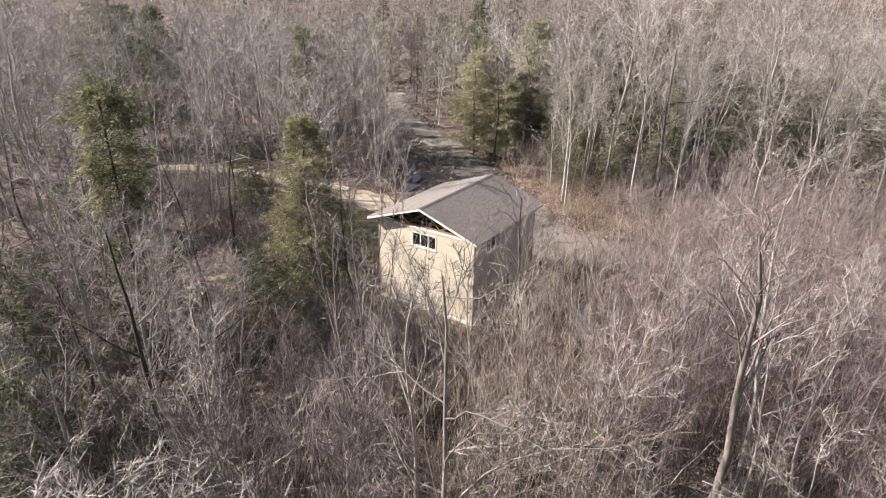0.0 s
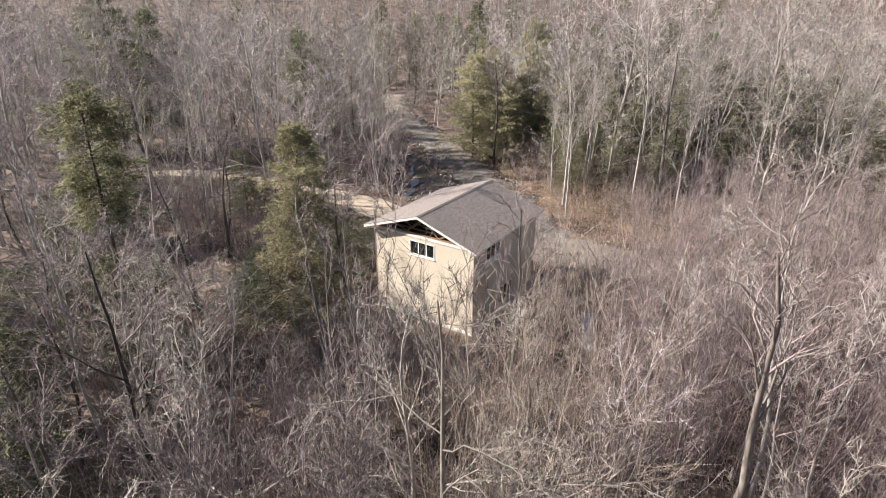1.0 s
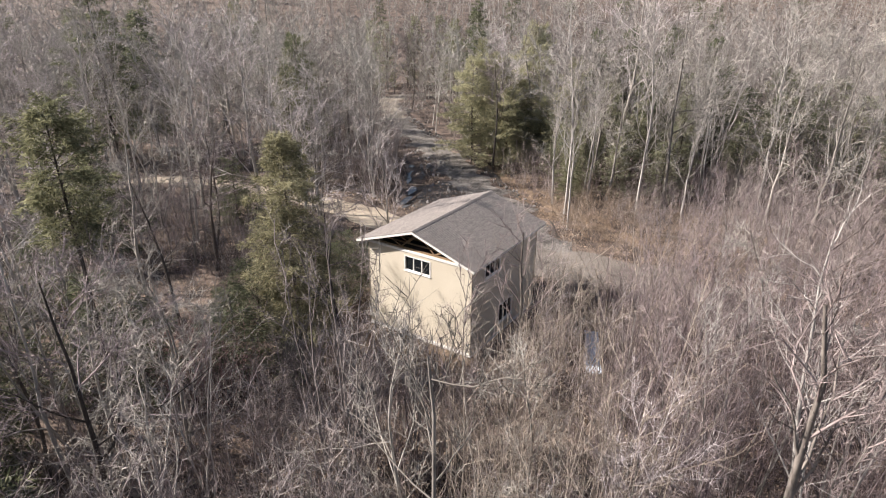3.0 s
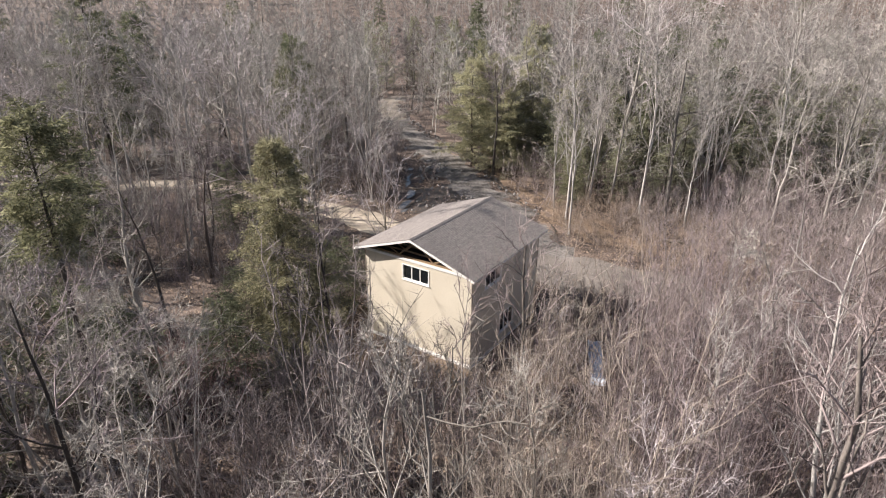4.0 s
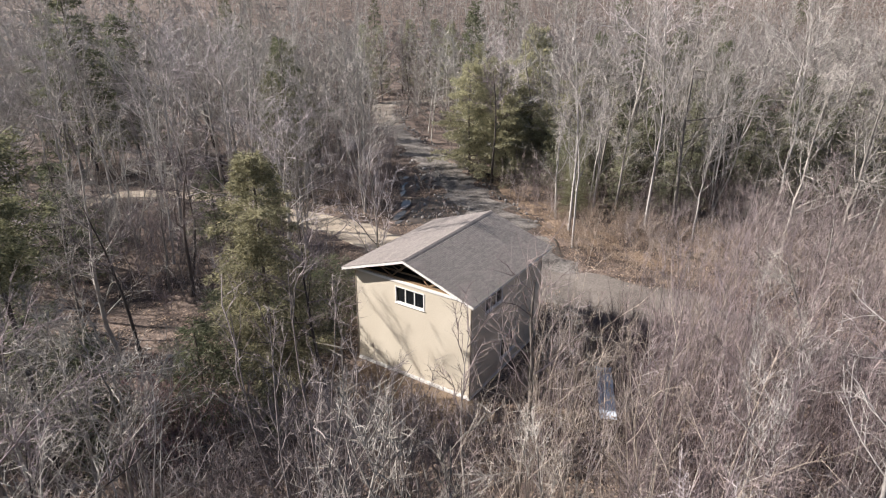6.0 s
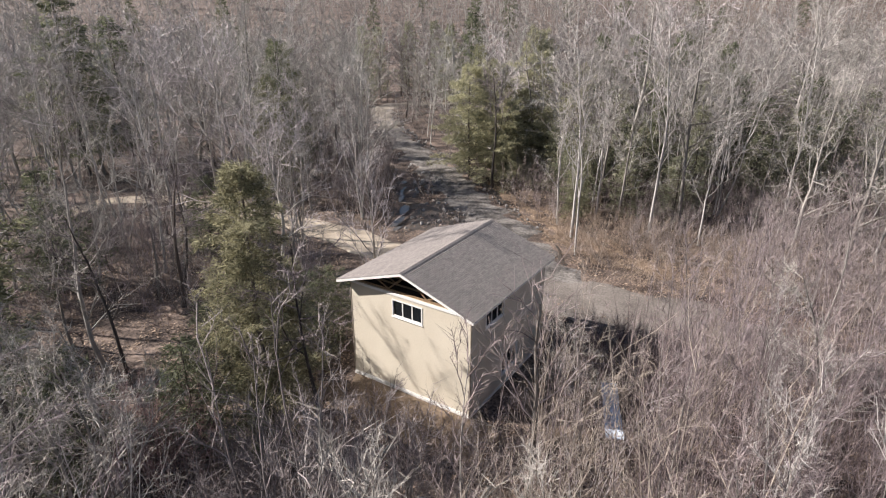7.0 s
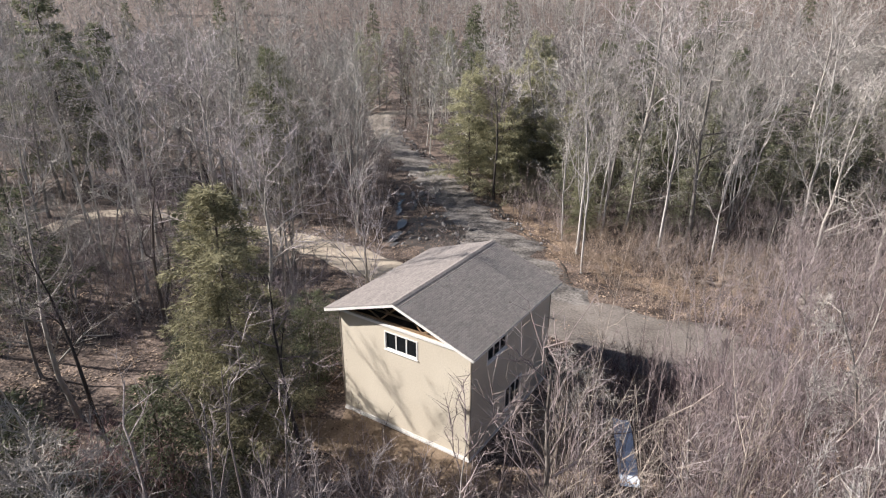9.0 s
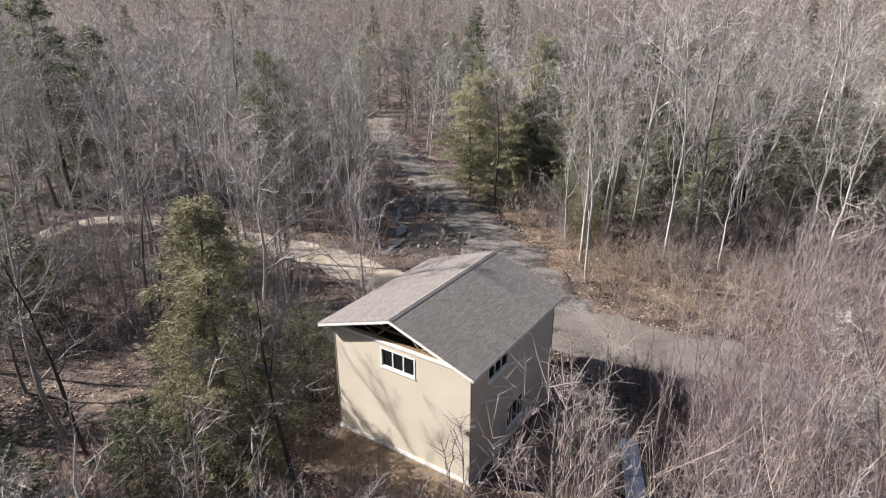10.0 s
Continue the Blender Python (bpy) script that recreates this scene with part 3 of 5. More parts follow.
def wall_with_holes(u0, u1, z0, z1, holes, place):
    """Boxes of a wall in (u, z) round its openings."""
    bm = bmesh.new()
    us = sorted({u0, u1, *(h[0] for h in holes), *(h[1] for h in holes)})
    for a, b in zip(us, us[1:]):
        cuts = sorted((h[2], h[3]) for h in holes if h[0] <= a and b <= h[1])
        z = z0
        for lo, hi in cuts:
            box(bm, *place(a, b), z, lo)
            z = hi
        box(bm, *place(a, b), z, z1)
    bmesh.ops.remove_doubles(bm, verts=bm.verts, dist=1e-4)
    return bm


FRONT_HOLE = (-4.57, -2.775, 4.315, 5.22)
RIGHT_HOLES = [(1.42, 3.22, 4.315, 5.22), (3.3, 5.0, 0.6, 1.85)]
part("wall", wall_with_holes(-W, 0, 0.0, TOP, [FRONT_HOLE], lambda a, b: (a, b, 0.0, 0.16)), WALL, house, "sunlit beige stucco gable wall")
part("wall", wall_with_holes(0.16, L, 0.0, TOP, RIGHT_HOLES, lambda a, b: (-0.16, 0.0, a, b)), WALL, house)
part("wall", boxes((-W, -W + 0.16, 0.16, L, 0, TOP)), WALL, house)
part("wall", boxes((-W + 0.16, -0.16, L - 0.16, L, 0, TOP)), WALL, house)
part("foundation", boxes((-W - 0.05, 0.05, -0.05, L + 0.05, -0.8, 0.0), bevel=0.015), CONCRETE, house, "pale concrete foundation edge")
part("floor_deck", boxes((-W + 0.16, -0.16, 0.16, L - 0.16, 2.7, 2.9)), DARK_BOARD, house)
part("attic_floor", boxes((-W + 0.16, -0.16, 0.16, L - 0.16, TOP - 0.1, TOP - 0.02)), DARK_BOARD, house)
part("base_flashing", boxes((-W - 0.012, 0.012, -0.02, -0.002, 0.0, 0.13), bevel=0.004), WHITE, house, "white flashing along the foot of the wall")
part("top_trim", boxes((-W - 0.01, 0.02, -0.035, -0.003, 5.46, 5.6), bevel=0.006), WHITE, house, "white horizontal trim board")
for x in (0.0, -W):
    part("corner_trim", boxes((x - 0.022, x + 0.03, -0.022, 0.05, 0.0, 5.6), bevel=0.005), BEAD, house, "thin brown corner bead")
part("corner_trim", boxes((-0.03, 0.022, L - 0.05, L + 0.022, 0.0, 5.6), bevel=0.005), BEAD, house)


def window(u0, u1, z0, z1, place, parent):
    """Three panes side by side in a white frame, set in the wall's opening."""
    e = 0.03
    w = part("window", boxes(*((*place(p, q, 0.02, -0.06), c, d) for p, q, c, d in ((u0 - e, u0 + e, z0 - e, z1 + e), (u1 - e, u1 + e, z0 - e, z1 + e), (u0 + e, u1 - e, z1 - e, z1 + e), (u0 + e, u1 - e, z0 - e, z0 + e)))), WHITE, parent, "white-framed window with three panes")
    part("sill", boxes((*place(u0 - 0.06, u1 + 0.06, 0.05, -0.02), z0 - 0.07, z0 - e), bevel=0.008), WHITE, w)
    third, k = (u1 - u0 - 2 * e) / 3, 0.033
    for i in range(3):
        a = u0 + e + third * i
        part("pane", boxes((*place(a + k, a + third - k, -0.045, -0.055), z0 + e + k, z1 - e - k)), GLASS, w)
        part("sash", boxes(*((*place(p, q, -0.015, -0.075), c, d) for p, q, c, d in ((a + 0.003, a + k, z0 + e, z1 - e), (a + third - k, a + third - 0.003, z0 + e, z1 - e), (a + k, a + third - k, z1 - e - k, z1 - e), (a + k, a + third - k, z0 + e, z0 + e + k)))), WHITE, w)
    return w


window(*FRONT_HOLE, lambda a, b, o, i: (a, b, -o, -i), house)
for hole in RIGHT_HOLES:
    window(*hole, lambda a, b, o, i: (i, o, a, b), house)

# trusses in the open gable and along the roof
slope = (PEAK - EAVE) / HALF
under = 0.20
for k in range(13):
    y = 0.09 + k * (L - 0.18) / 12
    bm = bmesh.new()
    beam(bm, (CX - 3.6, y, TOP + 0.06), (CX + 3.6, y, TOP + 0.06), 0.1, 0.05)
    for s in (-1, 1):
        beam(bm, (CX + s * 3.95, y, EAVE + 0.15 * slope - under - 0.02), (CX + s * 0.02, y, PEAK - under - 0.07), 0.1, 0.05)
        beam(bm, (CX + s * 1.15, y + 0.003, TOP + 0.1), (CX + s * 2.0, y + 0.003, PEAK - under - 0.1 - 2.0 * slope), 0.08, 0.04)
        beam(bm, (CX + s * 1.15, y + 0.004, TOP + 0.1), (CX + s * 0.05, y + 0.004, PEAK - under - 0.15), 0.08, 0.04)
    part("truss", bm, LUMBER, house, "rough brown timber roof truss" if k == 0 else "")
bm = bmesh.new()
v = [bm.verts.new(p) for y in (L - 0.16, L) for p in ((CX - 3.7, y, TOP), (CX + 3.7, y, TOP), (CX + 3.7, y, EAVE + 0.4 * slope - under), (CX, y, PEAK - under), (CX - 3.7, y, EAVE + 0.4 * slope - under))]
bm.faces.new(v[:5][::-1]), bm.faces.new(v[5:])
for i in range(5):
    j = (i + 1) % 5
    bm.faces.new((v[i], v[j], v[5 + j], v[5 + i]))
bmesh.ops.recalc_face_normals(bm, faces=bm.faces)
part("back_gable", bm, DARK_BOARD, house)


def slab(s, u0, u1, y0, y1, t0, t1):
    """A sloped slab on one side of the ridge: u from ridge to eave, t its depth below the roof line."""
    bm = bmesh.new()
    v = []
    for y in (y0, y1):
        for u, t in ((u0, t0), (u1, t0), (u1, t1), (u0, t1)):
            v.append(bm.verts.new((CX + s * u, y, PEAK - u * slope - t)))
    for q in ((0, 1, 2, 3), (7, 6, 5, 4), (0, 4, 5, 1), (1, 5, 6, 2), (2, 6, 7, 3), (3, 7, 4, 0)):
        bm.faces.new([v[i] for i in q])
    bmesh.ops.recalc_face_normals(bm, faces=bm.faces)
    return bm


COURSES, TABS = 42, 27
decks = []
for s, side in ((-1, "sunlit"), (1, "shaded")):
    deck = part("roof_slope", slab(s, 0.0, HALF - 0.012, Y0 + 0.02, Y1 - 0.02, 0.03, 0.10), DARK_BOARD, house, side + " roof slope of grey asphalt shingles")
    for y0, y1 in ((Y0, Y0 + 0.03), (Y1 - 0.03, Y1)):
        part("rake_board", slab(s, 0.0, HALF, y0 - 0.012, y1, 0.012, 0.17), WHITE, house, "white rake board")
    part("fascia", slab(s, HALF - 0.008, HALF + 0.016, Y0 + 0.032, Y1 - 0.032, 0.012, 0.15), WHITE, house)
    decks.append((s, deck))
bm = bmesh.new()
v = [bm.verts.new(p) for y in (Y0 - 0.02, Y1 + 0.02) for p in ((CX - 0.15, y, PEAK - 0.15 * slope + 0.016), (CX, y, PEAK + 0.03), (CX + 0.15, y, PEAK - 0.15 * slope + 0.016), (CX, y, PEAK - 0.004))]
for q in ((0, 1, 2, 3), (7, 6, 5, 4), (0, 4, 5, 1), (1, 5, 6, 2), (2, 6, 7, 3), (3, 7, 4, 0)):
    bm.faces.new([v[i] for i in q])
bmesh.ops.recalc_face_normals(bm, faces=bm.faces)
part("ridge_cap", bm, SHINGLE, house)

# shingles: the stretch of the shaded slope nearest the gable as single pieces, the rest joined
STEP, TAB = (HALF + 0.02) / COURSES, (Y1 - Y0 + 0.04) / TABS
TAB_FACES = ((0, 1, 2), (0, 2, 3), (4, 6, 5), (4, 7, 6), (0, 4, 5), (0, 5, 1), (1, 5, 6), (1, 6, 2), (2, 6, 7), (2, 7, 3), (3, 7, 4), (3, 4, 0))


def tab_corners(s, width, thick):
    """One shingle tab lying on the slope, its upper edge at the origin."""
    run = STEP + 0.012
    return np.array([(s * u, y, -u * slope + t) for y in (0.0005, width - 0.0005) for u, t in ((0, -0.026), (0, -0.014), (run, thick + 0.004), (run, -0.018))])


tab_rng = np.random.default_rng(14)
singles = {s: [flat(tri_mesh("shingle", tab_corners(s, TAB, th), TAB_FACES, SHINGLE)) for th in (-0.0025, -0.002, -0.0015)] for s in (-1, 1)}
for s, deck in decks:
    rest_v, rest_f, n = [], [], 0
    for i in range(COURSES):
        shift = (0.5 if i % 2 else 0.0) * TAB
        edges = np.clip(np.arange(-1, TABS + 1) * TAB + shift + tab_rng.normal(0, 0.006, TABS + 2), 0, TABS * TAB)
        for j in range(TABS + 1):
            y, width = Y0 - 0.02 + edges[j], edges[j + 1] - edges[j]
            if width < 0.05:
                continue
            at = Vector((CX + s * STEP * i, y, PEAK - STEP * i * slope))
            if s == 1 and j < 7 and abs(width - TAB) < 0.03:
                ob = new("shingle", singles[s][tab_rng.integers(0, 3)])
                ob.parent = deck
                ob.location = at
                ob.scale = (1, width / TAB, 1)
            else:
                rest_v.append(tab_corners(s, width, tab_rng.uniform(-0.0026, -0.0014)) + np.array(at))
                rest_f.append(np.array(TAB_FACES) + n)
                n += 8
    field = part("shingle_field", flat(tri_mesh("shingle_field", np.concatenate(rest_v), np.concatenate(rest_f), SHINGLE_FIELD)), SHINGLE_FIELD, deck)
    tagged(field, kind="stuff")

# long sheet lying beside the house
sheet_v, sheet_f = [], []
rng = np.random.default_rng(4)
for i in range(24):
    for j in range(7):
        sheet_v.append((0.42 * (j / 3 - 1) + rng.normal(0, 0.006), 4.6 * (i / 23 - 0.5), 0.10 + 0.025 * math.sin(i * 0.9) * math.cos(j) + rng.normal(0, 0.006)))
sheet_f = [(i * 7 + j, i * 7 + j + 1, i * 7 + j + 8, i * 7 + j + 7) for i in range(23) for j in range(6)]
sheet = thing("plastic_sheet", "long pale plastic sheet on boards, tinted blue for the shade it lies in", "plastic sheet", at=(5.65, 4.55, -0.12), turn=23)
part("sheet", tri_mesh("sheet", sheet_v, sheet_f, TARP, True), TARP, sheet)
for x in (-0.33, 0.0, 0.33):
    part("board", boxes((x - 0.07, x + 0.07, -2.25, 2.25, 0.0, 0.06), bevel=0.006), LUMBER, sheet)

# ---------------- trees ----------------
FWD, RIGHT = np.array((-0.552, 0.834)), np.array((0.834, 0.552))
EYE = np.array((16.9, -28.9))


def view(x, y):
    """Depth ahead of the walk's start and offset to its right."""
    dx, dy = x - EYE[0], y - EYE[1]
    return dx * FWD[0] + dy * FWD[1], dx * RIGHT[0] + dy * RIGHT[1]


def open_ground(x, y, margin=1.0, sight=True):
    """True where trees may stand: off the tracks, the mud, the yard and the house, and with sight also off lines from
    the walk's end to road and drive.
    """
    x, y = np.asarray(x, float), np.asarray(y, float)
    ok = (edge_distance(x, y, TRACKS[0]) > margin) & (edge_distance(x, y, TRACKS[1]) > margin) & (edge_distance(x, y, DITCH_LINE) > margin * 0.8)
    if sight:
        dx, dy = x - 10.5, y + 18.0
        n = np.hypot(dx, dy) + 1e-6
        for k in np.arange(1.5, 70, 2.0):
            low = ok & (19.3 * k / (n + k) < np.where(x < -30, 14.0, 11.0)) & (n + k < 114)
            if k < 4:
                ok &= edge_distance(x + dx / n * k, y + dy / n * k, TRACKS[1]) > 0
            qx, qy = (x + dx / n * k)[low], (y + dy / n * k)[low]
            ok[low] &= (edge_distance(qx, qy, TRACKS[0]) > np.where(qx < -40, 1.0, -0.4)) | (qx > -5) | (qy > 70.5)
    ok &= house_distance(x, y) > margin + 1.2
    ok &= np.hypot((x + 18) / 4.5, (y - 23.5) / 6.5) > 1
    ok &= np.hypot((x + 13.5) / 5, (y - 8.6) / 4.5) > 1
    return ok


def clear_lane(x, y, half=6.0, far=17.0):
    """True outside the thinned strip in front of the house's gable."""
    a, b = np.array((-3.5, 3.0)), np.array((14.0, -24.0))
    d = (b - a) / np.linalg.norm(b - a)
    s, c = (x - a[0]) * d[0] + (y - a[1]) * d[1], np.abs((x - a[0]) * d[1] - (y - a[1]) * d[0])
    return (s < -1) | (s > far) | (c > half * (1 - s / 60))


GABLE = [(gx_, 0.0, gz_) for gx_ in (-7.0, -5.5, -4.0, -2.5, -1.0, 0.0) for gz_ in (0.6, 2.5, 5.0)] + [(-7.9, -5.7, gz_) for gz_ in (4.0, 7.0, 10.0)]


def screens_gable(x, y, h):
    """True for a tree so tall that it would stand between the gable or the evergreen beside it and the later part of the walk."""
    for ex, ey, ez, low in ((16.9, -28.9, 19.6, 2.0), (14.4, -24.5, 19.7, 2.0), (12.4, -21.3, 19.4, 0.0), (11.4, -19.6, 19.4, 0.0), (10.5, -17.9, 19.3, 0.0)):
        for wx, wy, wz in GABLE:
            if wz < low:
                continue
            dx, dy = wx - ex, wy - ey
            s = ((x - ex) * dx + (y - ey) * dy) / (dx * dx + dy * dy)
            if 0 < s < 1 and math.hypot(ex + s * dx - x, ey + s * dy - y) < 1.3 and ez + s * (wz - ez) < h:
                return True
    return False


def spread_points(seed, n, lo, hi, gap, ok):
    """Random places at least gap apart for which ok holds."""
    rng = np.random.default_rng(seed)
    p = rng.uniform(lo, hi, (n, 2))
    p = p[ok(p[:, 0], p[:, 1])]
    grid, out = {}, []
    for q in p:
        k = (int(q[0] // gap), int(q[1] // gap))
        if all(np.hypot(*(q - o)) > gap for i in (-1, 0, 1) for j in (-1, 0, 1) for o in grid.get((k[0] + i, k[1] + j), ())):
            grid.setdefault(k, []).append(q)
            out.append(q)
    return np.array(out)


def tree_kind(name, label, category, group, buffers, bark, leaf, crown_label=""):
    """One tree with its trunk and crown, the pattern for copies."""
    t, c = buffers
    ob = thing(name, label, category, group)
    part("trunk", tri_mesh("trunk", *t.arrays(), bark, True), bark, ob)
    part("crown", tri_mesh("crown", *c.arrays(), leaf), leaf, ob, crown_label)
    return ob


BARE, PALE = "bare trees in the wood", "pale-barked trees"
YOUNG = "young trees beside the yard"
slim = "slender leafless young tree with upswept reddish-grey twigs"
grey = "tall leafless tree with grey bark and fine twigs"
pale = "leafless tree with pale whitish bark and upswept branches"
dark = "leafless tree with a dark leaning trunk"
patterns = {
    "grey_a": tree_kind("bare_tree", grey, "tree", BARE, bare_tree(11, 12.5, 0.13, first=0.2, twig=0.009), BARK, TWIG),
    "grey_b": tree_kind("bare_tree", grey, "tree", BARE, bare_tree(12, 13.5, 0.15, first=0.22, n1=15, twig=0.009), BARK, TWIG),
    "grey_c": tree_kind("bare_tree", grey, "tree", BARE, bare_tree(13, 11.0, 0.11, first=0.2, n1=14, reach=0.3, twig=0.009), BARK, TWIG),
    "grey_d": tree_kind("bare_tree", "slender leafless tree with several grey stems", "tree", BARE, bare_tree(14, 11.5, 0.10, stems=3, first=0.22, n1=6, n2=6, n3=17, twig=0.009), BARK, TWIG),
    "grey_e": tree_kind("bare_tree", grey, "tree", BARE, bare_tree(15, 14.0, 0.16, first=0.25, n1=14, reach=0.3, spread=0.95, twig=0.009), BARK, TWIG),
    "broad": tree_kind("bare_tree", "large leafless tree with wide spreading grey branches", "tree", BARE, bare_tree(38, 13.2, 0.17, first=0.28, n1=13, n2=8, n3=15, reach=0.46, spread=1.0, crook=0.2, twig=0.009), BARK, MAUVE_TWIG),
    "mauve": tree_kind("bare_tree", "leafless tree with a rounded crown of mauve-grey twigs", "tree", BARE, bare_tree(39, 12.4, 0.13, first=0.25, n1=13, n2=8, n3=15, reach=0.38, spread=0.9, twig=0.009), BARK, MAUVE_TWIG),
    "pale_a": tree_kind("pale_tree", pale, "tree", PALE, bare_tree(21, 13.5, 0.10, first=0.25, n1=13, spread=0.65, twig=0.009), PALE_BARK, PALE_TWIG),
    "pale_b": tree_kind("pale_tree", pale, "tree", PALE, bare_tree(22, 12.5, 0.085, fan_out=0.1, stems=3, first=0.25, n1=7, n2=5, spread=0.65, twig=0.009), PALE_BARK, PALE_TWIG),
    "pale_c": tree_kind("pale_tree", "leafless grey tree with many stems fanning from its base", "tree", PALE, bare_tree(23, 13.5, 0.075, stems=6, first=0.4, n1=6, n2=4, n3=9, spread=0.45, reach=0.2, fan_out=0.13, twig=0.005), STEM_BARK, STEM_TWIG),
    "grey_f": tree_kind("bare_tree", "thin leafless tree with few twigs", "tree", BARE, bare_tree(17, 11.5, 0.12, first=0.45, n1=9, n2=4, n3=7, reach=0.36, spread=0.55), BARK, TWIG),
    "pale_s": tree_kind("pale_tree", "small grey leafless tree with a few bare upswept stems", "tree", PALE, bare_tree(24, 12.0, 0.06, stems=4, first=0.35, n1=6, n2=4, n3=7, reach=0.22, spread=0.55, fan_out=0.14, crook=0.16, twig=0.005), STEM_BARK, STEM_TWIG),
    "birch": tree_kind("pale_tree", "tall pale tree with crooked white branches", "tree", PALE, bare_tree(25, 13.8, 0.12, first=0.4, n1=11, n2=4, n3=6, reach=0.24, spread=0.75, crook=0.2, twig=0.005), PALE_BARK, PALE_TWIG),
    "crooked": tree_kind("bare_tree", "stout leafless tree forking into crooked grey limbs", "tree", BARE, bare_tree(26, 13.6, 0.20, first=0.66, n1=10, n2=6, n3=11, reach=0.28, spread=0.7, crook=0.24, twig=0.005), MID_BARK, RED_TWIG),
    "whip": tree_kind("pale_tree", "slim whitish tree with a thin straight trunk", "tree", PALE, bare_tree(27, 13.0, 0.065, first=0.5, n1=10, n2=5, n3=10, reach=0.2, spread=0.6), PALE_BARK, PALE_TWIG),
    "slim_a": tree_kind("young_tree", slim, "tree", YOUNG, bare_tree(34, 10.5, 0.055, first=0.32, n1=13, n2=5, n3=13, reach=0.2, spread=0.5, twig=0.0058), BARK, RED_TWIG),
    "slim_b": tree_kind("young_tree", slim, "tree", YOUNG, bare_tree(35, 11.5, 0.06, first=0.4, n1=14, n2=5, n3=12, reach=0.2, spread=0.45, twig=0.0058), BARK, RED_TWIG),
    "slim_c": tree_kind("young_tree", "leafless young tree with a few slender upright stems", "tree", YOUNG, bare_tree(36, 10.0, 0.045, stems=3, first=0.35, n1=7, n2=4, n3=12, reach=0.2, spread=0.45, fan_out=0.1, twig=0.0058), BARK, RED_TWIG),
    "dark_a": tree_kind("dark_tree", dark, "tree", BARE, bare_tree(31, 12.0, 0.15, first=0.45, n1=11), DARK_BARK, SHADE_BROWN_TWIG),
    "dark_c": tree_kind("dark_tree", "small leafless tree with brown stems and dense shade-toned twigs", "tree", BARE, bare_tree(33, 10.5, 0.10, stems=2, first=0.3, n1=8, n2=6, n3=14), DARK_BARK, SHADE_BROWN_TWIG),
    "pale_g": tree_kind("pale_tree", "low bushy leafless tree with pale grey crooked twigs", "tree", PALE, bare_tree(28, 7.2, 0.05, stems=4, first=0.25, n1=8, n2=6, n3=12, reach=0.34, spread=0.5, crook=0.13, twig=0.005), STEM_BARK, STEM_TWIG),
    "dark_b": tree_kind("dark_tree", "leafless tree with a dark trunk and crooked pale limbs", "tree", BARE, bare_tree(32, 12.6, 0.16, first=0.68, n1=10, n2=6, n3=8, reach=0.3, spread=0.8, crook=0.2, twig=0.005), MID_BARK, RED_TWIG),
}
EVER = "evergreens in the wood"
patterns.update({
    "ever_a": tree_kind("evergreen_tree", "dense dark green evergreen with drooping needle branches", "evergreen tree", EVER, evergreen(41, 13.5, 3.6, 105, 85, 0.06, blade=0.3, ragged=0.4), DARK_BARK, NEEDLE_DUSTY),
    "ever_e": tree_kind("evergreen_tree", "broad olive green evergreen with yellowish needle tips", "evergreen tree", EVER, evergreen(46, 15.0, 3.2, 80, 280, 0.66, blade=0.2, broad=0.11, taper=0.45, ragged=0.4), DARK_BARK, NEEDLE_LIGHT),
    "ever_f": tree_kind("evergreen_tree", "bushy grey-green evergreen standing before the house", "evergreen tree", EVER, evergreen(47, 12.8, 2.7, 130, 420, 0.15, blade=0.2, broad=0.10, taper=0.45, ragged=0.35), DARK_BARK, NEEDLE_MIX),
    "ever_g": tree_kind("evergreen_tree", "low dark green evergreen with wide drooping boughs", "evergreen tree", EVER, evergreen(48, 6.4, 3.0, 80, 260, 0.05, blade=0.18, broad=0.10, taper=0.5, ragged=0.55), DARK_BARK, NEEDLE),
    "ever_h": tree_kind("evergreen_tree", "full olive green evergreen with a rounded crown beside the road", "evergreen tree", EVER, evergreen(49, 12.5, 4.4, 120, 210, 0.1, blade=0.34, broad=0.10, taper=0.5, ragged=0.3), DARK_BARK, NEEDLE_ROAD),
    "ever_i": tree_kind("evergreen_tree", "tall dark green evergreen among bare trees", "evergreen tree", EVER, evergreen(50, 13.0, 3.4, 105, 110, 0.06, blade=0.3, ragged=0.45), DARK_BARK, NEEDLE),
    "ever_j": tree_kind("evergreen_tree", "small dark green evergreen in the undergrowth", "evergreen tree", EVER, evergreen(51, 6.0, 2.4, 64, 100, 0.04, 0.24, ragged=0.4), DARK_BARK, NEEDLE),
    "ever_b": tree_kind("evergreen_tree", "slim olive green evergreen with sparse branches", "evergreen tree", EVER, evergreen(42, 12.5, 3.7, 100, 150, 0.06, 0.24), DARK_BARK, NEEDLE_LIGHT),
    "ever_c": tree_kind("evergreen_tree", "broad dark green evergreen with layered branches", "evergreen tree", EVER, evergreen(43, 15.5, 4.2, 115, 120, blade=0.34), DARK_BARK, NEEDLE),
    "ever_d": tree_kind("evergreen_tree", "small bushy green evergreen under bare trees", "evergreen tree", EVER, evergreen(44, 6.0, 2.2, 60, 75, 0.04, 0.25, ragged=0.4), DARK_BARK, NEEDLE_DUSTY),
})
used_patterns = set()
TREES = []


def plant(kind, x, y, size=1.0, turn=0.0, tall=1.0, lean=(0, 0)):
    """Stand a tree of that kind on the ground."""
    z = float(ground_height(x, y)[0])
    m = pose(x, y, z, lean[0], lean[1], turn) @ Matrix.Diagonal((size, size, size * tall, 1))
    ob = patterns[kind]
    if kind in used_patterns:
        ob = copy_thing(ob, Matrix.Identity(4))
    used_patterns.add(kind)
    ob.matrix_basis = m
    TREES.append((x, y))


